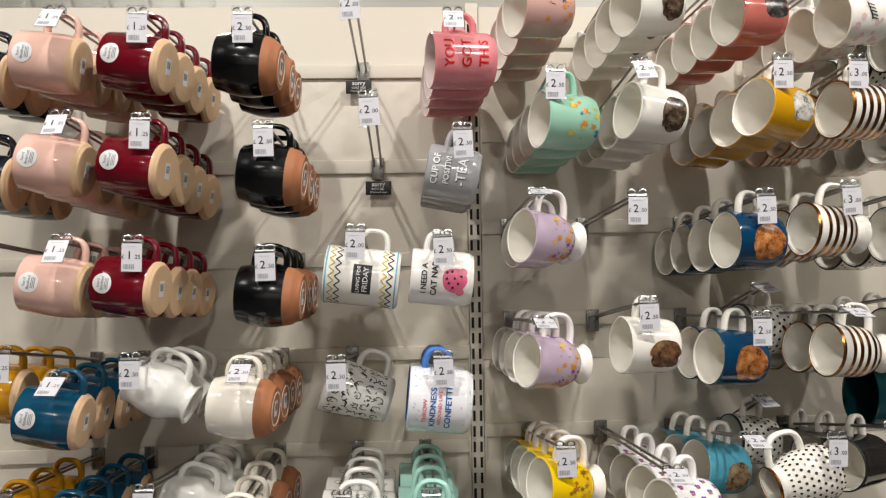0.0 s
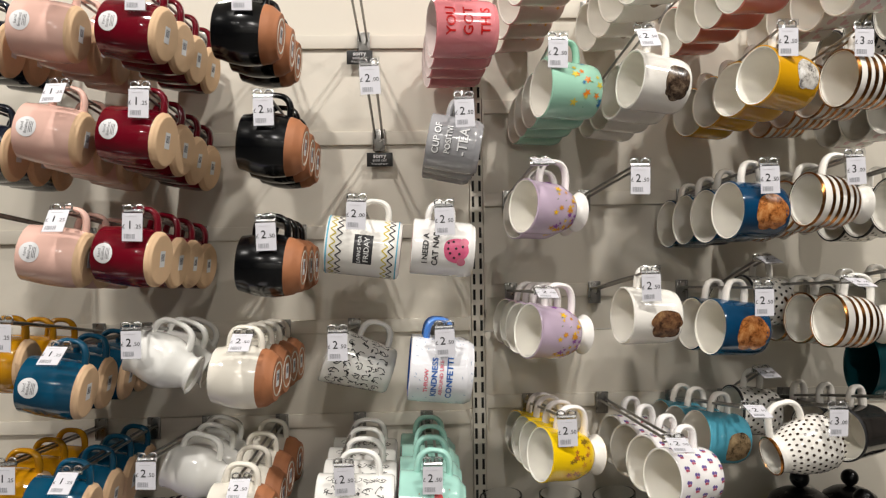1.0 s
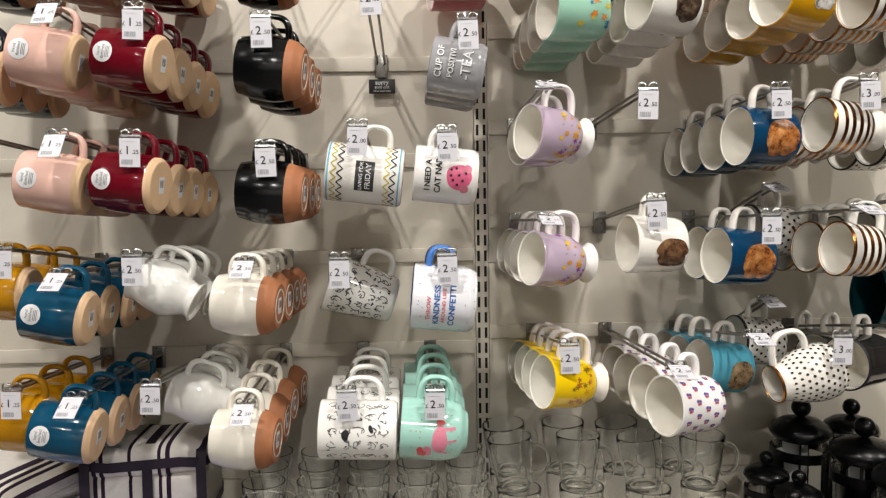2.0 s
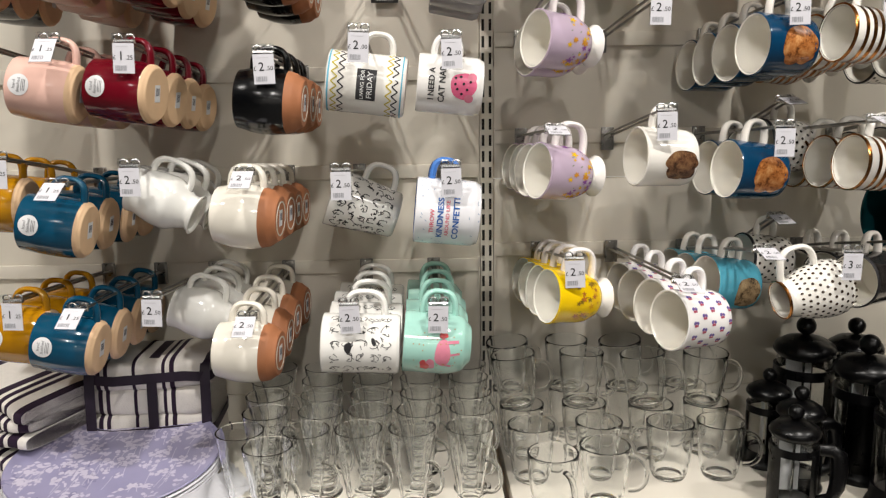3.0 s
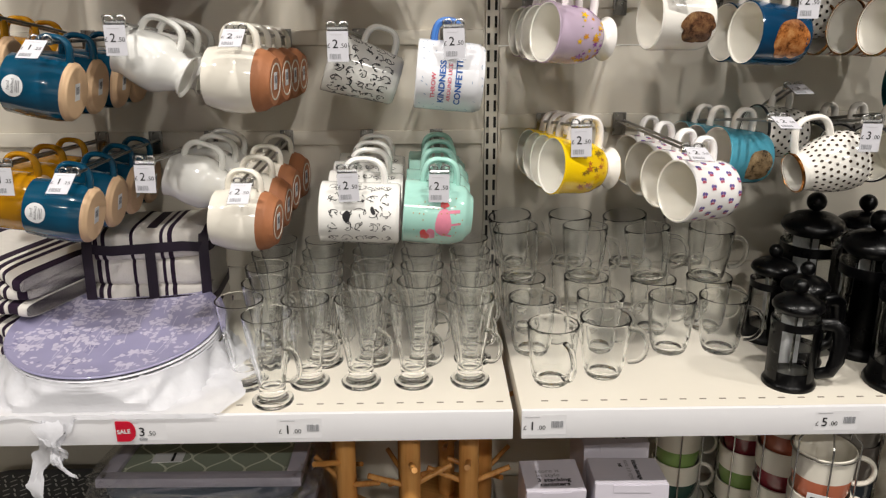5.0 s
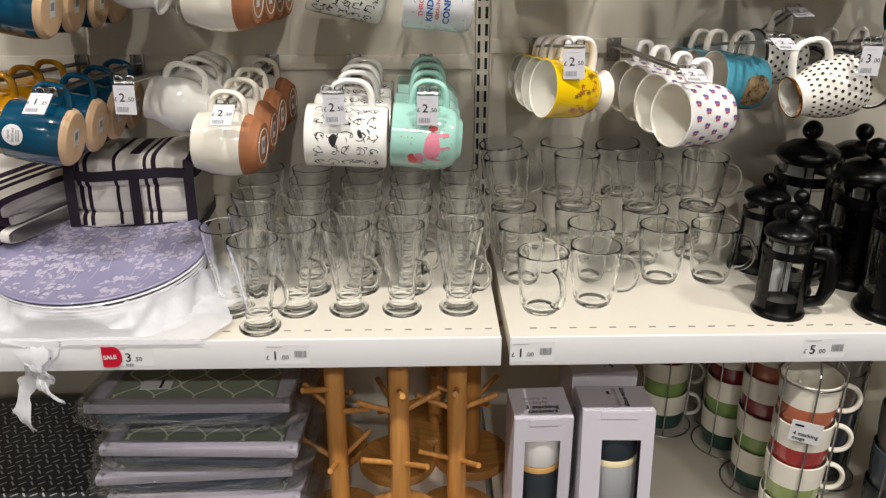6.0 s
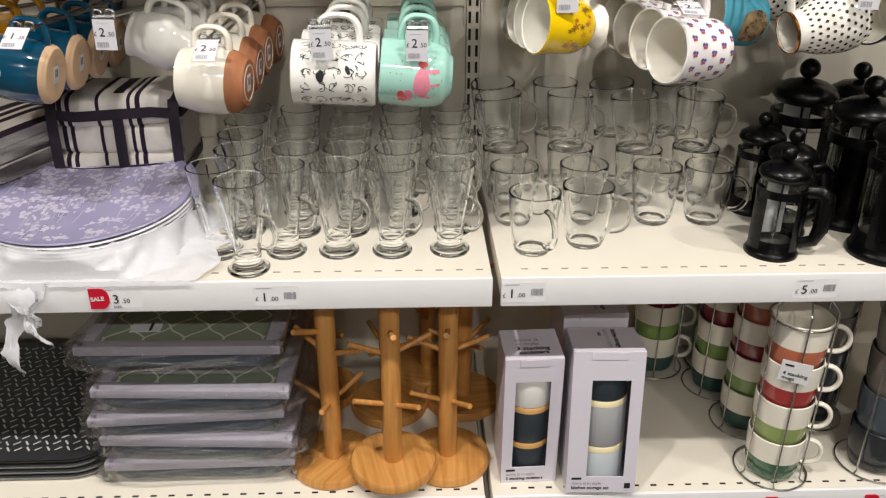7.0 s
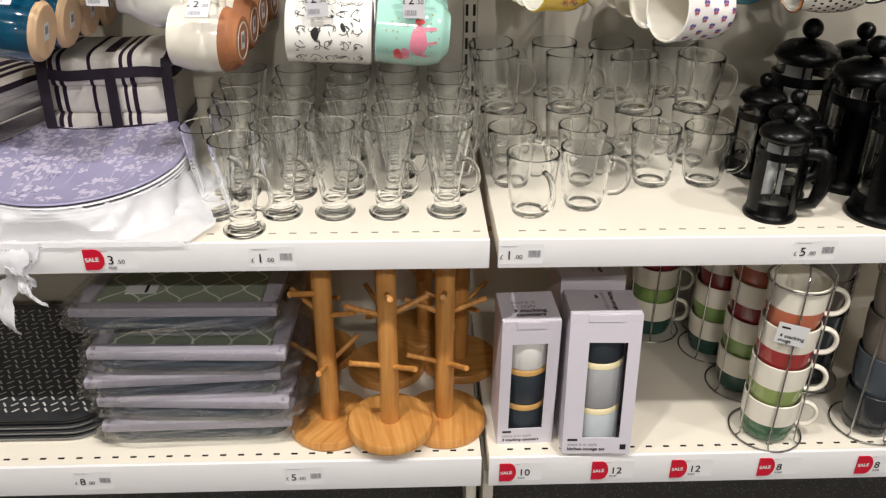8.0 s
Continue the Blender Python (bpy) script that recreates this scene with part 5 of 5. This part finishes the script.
# ---- lower shelf: boxed canisters ----
CARTON = material("lilac_white_carton", "cdc8d2", .45, vary=.03, scale=10)
CARTONIN = material("carton_inside", "e9e7e4", .6)
SLATE = material("slate_stoneware", "2b3239", .4, vary=.06, bump=.3, bump_scale=300)
PALEGREY = material("pale_grey_stoneware", "9c9da0", .4, vary=.05)
LIGHTBLUE = material("ice_grey_stoneware", "b6bcc2", .35, vary=.05)
CREAMLID = material("cream_lid", "ddd0a8", .5, vary=.05)
LIDWOOD = material("wood_lid", "c79a5c", .5, vary=.15, scale=60)


def make_carton(label, w, d, h, window, cans, m, side_text, top_rows, front_rows):
    c = thing("canister_box", label, "box", "boxed canister sets", m)
    x0, x1, z0, z1 = window
    t = .0018
    for dims in ((-w / 2, -d / 2, 0, x0, -d / 2 + t, h), (x1, -d / 2, 0, w / 2, -d / 2 + t, h), (x0, -d / 2, 0, x1, -d / 2 + t, z0), (x0, -d / 2, z1, x1, -d / 2 + t, h)):
        part("front_panel", box(bmesh.new(), *dims), CARTON, c, smooth=False)
    part("side_panel", box(bmesh.new(), -w / 2, -d / 2 + t, 0, -w / 2 + t, d / 2, h), CARTON, c, smooth=False)
    part("side_panel", box(bmesh.new(), w / 2 - t, -d / 2 + t, 0, w / 2, d / 2, h), CARTON, c, smooth=False)
    part("back_panel", box(bmesh.new(), -w / 2 + t, d / 2 - t, 0, w / 2 - t, d / 2, h), CARTONIN, c, smooth=False)
    part("base_panel", box(bmesh.new(), -w / 2 + t, -d / 2 + t, 0, w / 2 - t, d / 2 - t, t), CARTONIN, c, smooth=False)
    part("lid_panel", box(bmesh.new(), -w / 2 + .0005, -d / 2 + .0005, h - .001, w / 2 - .0005, d / 2 - .0005, h + .0012, .0006), CARTON, c, smooth=False)
    part("lid_tab", box(bmesh.new(), -w * .25, -d / 2 - .0012, h - .012, w * .25, -d / 2 - .0002, h - .001), CARTON, c, smooth=False)
    z = t
    r = min(w, d) / 2 - .004
    for tone, hh, lid in cans:
        k = part("canister", lathe(bmesh.new(), [(0, z), (r * .96, z), (r, z + .003), (r, z + hh - .012), (r * .98, z + hh - .010), (0, z + hh - .010)], 32), tone, c)
        part("lid", lathe(bmesh.new(), [(0, z + hh - .0098), (r * 1.0, z + hh - .0098), (r * 1.0, z + hh - .002), (r * .97, z + hh - .0005), (0, z + hh - .0005)], 32), lid, k)
        z += hh
    for txt, size, u, v, tone, turn, bold in top_rows:
        linked("lettering", mesh_of(joined([(text_mesh(txt, size, "CENTER", bold), Matrix.Translation((u, v, 0)) @ Matrix.Rotation(radians(turn), 4, "Z"))]), "lettering", tone, False), c, pose(0, 0, h + .0017))
    for txt, size, u, v, tone, bold in front_rows:
        linked("lettering", mesh_of(joined([(text_mesh(txt, size, "LEFT", bold), STAND @ Matrix.Translation((u, v, 0)))]), "lettering", tone, False), c, pose(0, -d / 2 - .0005, 0))
    return c


one = make_carton("white carton of three stacking canisters with front window", .087, .082, .230, (-.027, .026, .030, .190),
                  ((SLATE, .070, LIDWOOD), (SLATE, .066, LIDWOOD), (CARTONIN, .078, PAPER)), pose(.0715, -.327, Z_BOT, 0, 0, 2), "",
                  (("store it", .0125, -.006, .010, GREYINK, 0, 0), ("in style", .0125, -.006, -.001, GREYINK, 0, 0), ("3 stacking", .0125, .001, -.013, INK, 0, .0004), ("canisters", .0125, .001, -.024, INK, 0, .0004)),
                  (("store it in style", .0075, -.036, .0165, GREYINK, 0), ("3 stacking canisters", .0075, -.036, .0085, INK, .0002)))
part("logo_bar", box(bmesh.new(), -.028, .022, .2293, -.006, .027, .2297), INK, one)
part("logo_bar", box(bmesh.new(), -.036, -.0417, .023, -.022, -.0412, .0265), INK, one)
two = make_carton("white carton of a kitchen storage set with front window", .105, .084, .238, (-.023, .034, .028, .192),
                  ((LIGHTBLUE, .074, CREAMLID), (PALEGREY, .078, CREAMLID), (SLATE, .068, CREAMLID)), pose(.180, -.364, Z_BOT + .0052, -7, 0, -2), "",
                  (("store it in style", .010, .004, .002, GREYINK, -90, 0), ("kitchen storage", .010, .016, .002, INK, -90, .0003), ("set", .010, -.006, .016, INK, -90, .0003)),
                  (("store it in style", .0075, -.045, .0165, GREYINK, 0), ("kitchen storage set", .0075, -.045, .0085, INK, .0002)))
part("logo_bar", box(bmesh.new(), .026, .012, .2373, .031, .030, .2377), INK, two)
part("logo_bar", box(bmesh.new(), -.045, -.0427, .023, -.030, -.0422, .0265), INK, two)
part("emblem", box(bmesh.new(), .036, -.0427, .008, .045, -.0422, .017), INK, two)
copy_thing(two, pose(.182, -.215, Z_BOT, 0, 0, 4))


# ---- lower shelf: wire racks of stacking mugs ----
OFFWHITE = glaze("e6e0d2")


def make_rack(label, tones, m, tag=False):
    k0 = thing("mug_rack", label, "mug rack", "racks of stacking mugs", m)
    r, h = .0435, .0725
    for k, tone in enumerate(tones):
        z = .006 + .069 * k
        bm = bmesh.new()
        lathe(bm, [(0, z + .002), (r * .78, z), (r * .86, z + .002), (r * .92, z + .012), (r * .97, z + .034)], 40)
        cup = part("mug", bm, tone, k0)
        bm = bmesh.new()
        lathe(bm, [(r * .97, z + .034), (r, z + .06), (r * 1.0, z + h), (r * .965, z + h + .001), (r * .95, z + .06), (r * .9, z + .015), (0, z + .008)], 40)
        part("upper_glaze", bm, tone if tone is not None and tone.name.startswith("dark") else OFFWHITE, cup, "cream upper half")
        pts = []
        for j in range(13):
            t = math.pi * j / 12
            pts.append((r * .97 + .027 * math.sin(t) ** .7, 0, z + .041 + .022 * math.cos(t)))
        part("handle", tube(bmesh.new(), pts, .0048, 10, .8), OFFWHITE if not tone.name.startswith("dark") else tone, cup, "", pose(0, 0, 0, 0, 0, -18))
    H = .006 + .069 * len(tones) + .006
    R = .0555
    ring = [(R * math.cos(2 * math.pi * j / 40), R * math.sin(2 * math.pi * j / 40), .0025) for j in range(41)]
    part("base_ring", tube(bmesh.new(), ring, .0017, 8, 1, (0, 0, 1), False), CHROME, k0)
    ring = [(.046 * math.cos(2 * math.pi * j / 40), .046 * math.sin(2 * math.pi * j / 40), H - .004) for j in range(41)]
    part("top_ring", tube(bmesh.new(), ring, .0014, 8, 1, (0, 0, 1), False), CHROME, k0)
    for a in (75, 195, 255, 315):
        c, s = math.cos(radians(a)), math.sin(radians(a))
        part("upright_wire", tube(bmesh.new(), [(c * R, s * R, .0025), (c * .0475, s * .0475, .006), (c * .0475, s * .0475, H + .02), (c * .02, s * .02, H + .05), (0, 0, H + .056)], .0014, 8, 1, (0, 0, 1)), CHROME, k0)
    if tag:
        tg = part("swing_tag", box(bmesh.new(), -.021, -.0006, -.018, .021, .0, .018), PAPER, k0, "white card tag", pose(-.020, -.0475, .218, 3, 4, -22))
        rows = [(text_mesh("4 stacking", .0085, "LEFT", .0002), STAND @ Matrix.Translation((-.016, -.004, 0))), (text_mesh("mugs", .0085, "LEFT", .0002), STAND @ Matrix.Translation((-.016, -.012, 0)))]
        linked("lettering", mesh_of(joined(rows), "lettering", INK, False), tg, pose(0, -.001, 0))
        part("logo_bar", box(bmesh.new(), -.016, -.0011, .009, -.004, -.0007, .012), INK, tg)
    return k0


RACK = [glaze("46694f"), glaze("93a562"), glaze("a83a38"), glaze("bd6d50")]
# Rear racks: the four front glazes again, each in a darker tone.
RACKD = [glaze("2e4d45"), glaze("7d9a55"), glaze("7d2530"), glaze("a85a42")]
DARKS = [material("dark_charcoal_glaze", "26282c", .2, coat=.3), material("dark_slate_glaze", "434a52", .2, coat=.3), material("dark_stone_glaze", "6d655e", .2, coat=.3), material("dark_fog_glaze", "9a948c", .2, coat=.3)]
make_rack("chrome rack of four cream mugs banded green, red and orange", RACK, pose(.467, -.347, Z_BOT, 0, 0, 0), True)
green = make_rack("chrome rack of cream mugs banded in darker tones than the front rack", RACKD, pose(.468, -.225, Z_BOT, 0, 0, 10))
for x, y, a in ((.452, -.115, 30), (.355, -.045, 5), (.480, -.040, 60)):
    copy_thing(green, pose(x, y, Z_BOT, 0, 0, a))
dark = make_rack("chrome rack of charcoal and grey stacking mugs", DARKS, pose(.640, -.337, Z_BOT, 0, 0, 20))
for x, y, a in ((.592, -.205, 40), (.590, -.085, 10), (.735, -.25, 0)):
    copy_thing(dark, pose(x, y, Z_BOT, 0, 0, a))

# ---- shelf-edge tickets ----
SALERED = material("sale_red", "c41230", .35, vary=.04)


def edge_ticket(x, z, price, sale=False, h=.03):
    t = thing("shelf_ticket", "white shelf-edge price ticket" + (" with red sale badge" if sale else " with barcode"), "price ticket", "shelf-edge tickets", pose(x, Y_FRONT - .0031, z))
    part("card", box(bmesh.new(), -.031 if sale else -.024, -.0001, -h / 2, .036, 0, h / 2), STRIP, t, smooth=False)
    linked("price", price_mesh(price, .0185), t, pose(.003 if sale else -.010, -.0010, -.002))
    linked("barcode", bars_mesh(.016, .010, 12, 5) if not sale else bars_mesh(.011, .004, 9, 6), t, pose(.024 if not sale else .004, -.0007, .001 if not sale else -.0125))
    part("small_print", box(bmesh.new(), -.02, -.0008, h / 2 - .003, .0, -.0003, h / 2 - .0025), FAINTINK, t, smooth=False)
    if sale:
        ring = [(-.031, -h / 2)] + [(-.0155 + .0105 * math.cos(q), h / 2 * math.sin(q)) for q in (math.pi * (k / 10 - .5) for k in range(11))] + [(-.031, h / 2)]
        bm = bmesh.new()
        loft(bm, [[(u, y, v) for u, v in ring] for y in (-.0022, -.0008)])
        b = part("sale_badge", bm, SALERED, t, "red sale badge", smooth=False)
        linked("lettering", shared("sale", lambda: mesh_of(joined([(text_mesh("SALE", .0085, "CENTER", .0003), STAND @ Matrix.Rotation(radians(4), 4, "Z"))]), "lettering", PAPER, False)), b, pose(-.0205, -.0027, 0))
    return t


for x, price, sale in ((-.499, "3.50", True), (-.291, "1.00", False), (.039, "1.00", False), (.438, "5.00", False)):
    edge_ticket(x, Z_TOP - .0195, price, sale)
for x, price, sale in ((-.600, "8.00", False), (-.278, "5.00", False), (.062, "10", True), (.207, "12", True), (.332, "12", True), (.472, "8", True), (.630, "8", True)):
    edge_ticket(x, Z_BOT - .026, price, sale, .036)

# ---- beyond the top of the panels ----
structure(slab("top_deck", (LEFT, Y_PANEL + .013, PANEL_TOP - .03, RIGHT, .55, PANEL_TOP - .005), SHELF), "cream top shelf of the bay behind", "shelf")
vase = thing("glass_vase", "small clear glass vase on the top shelf", "vase", "glass vases on the top shelf")
part("bowl", lathe(bmesh.new(), [(0, 0), (.03, 0), (.034, .008), (.026, .03), (.036, .075), (.033, .075), (.022, .03), (.028, .01), (0, .006)], 28), GLASS, vase)
put(vase, [pose(x, .20 + .01 * (k % 2), PANEL_TOP - .005) for k, x in enumerate((-.90, -.82, -.74, -.67, -.59, -.53))])
for lx, ly, _ in LAMP_PLACES:
    d = thing("downlight", "round white recessed ceiling downlight", "ceiling light", "ceiling downlights", pose(lx, ly, CEILING))
    part("trim_ring", lathe(bmesh.new(), [(.083, 0), (.105, 0), (.105, -.006), (.098, -.012), (.083, -.012), (.083, 0)], 32), WHITE, d)
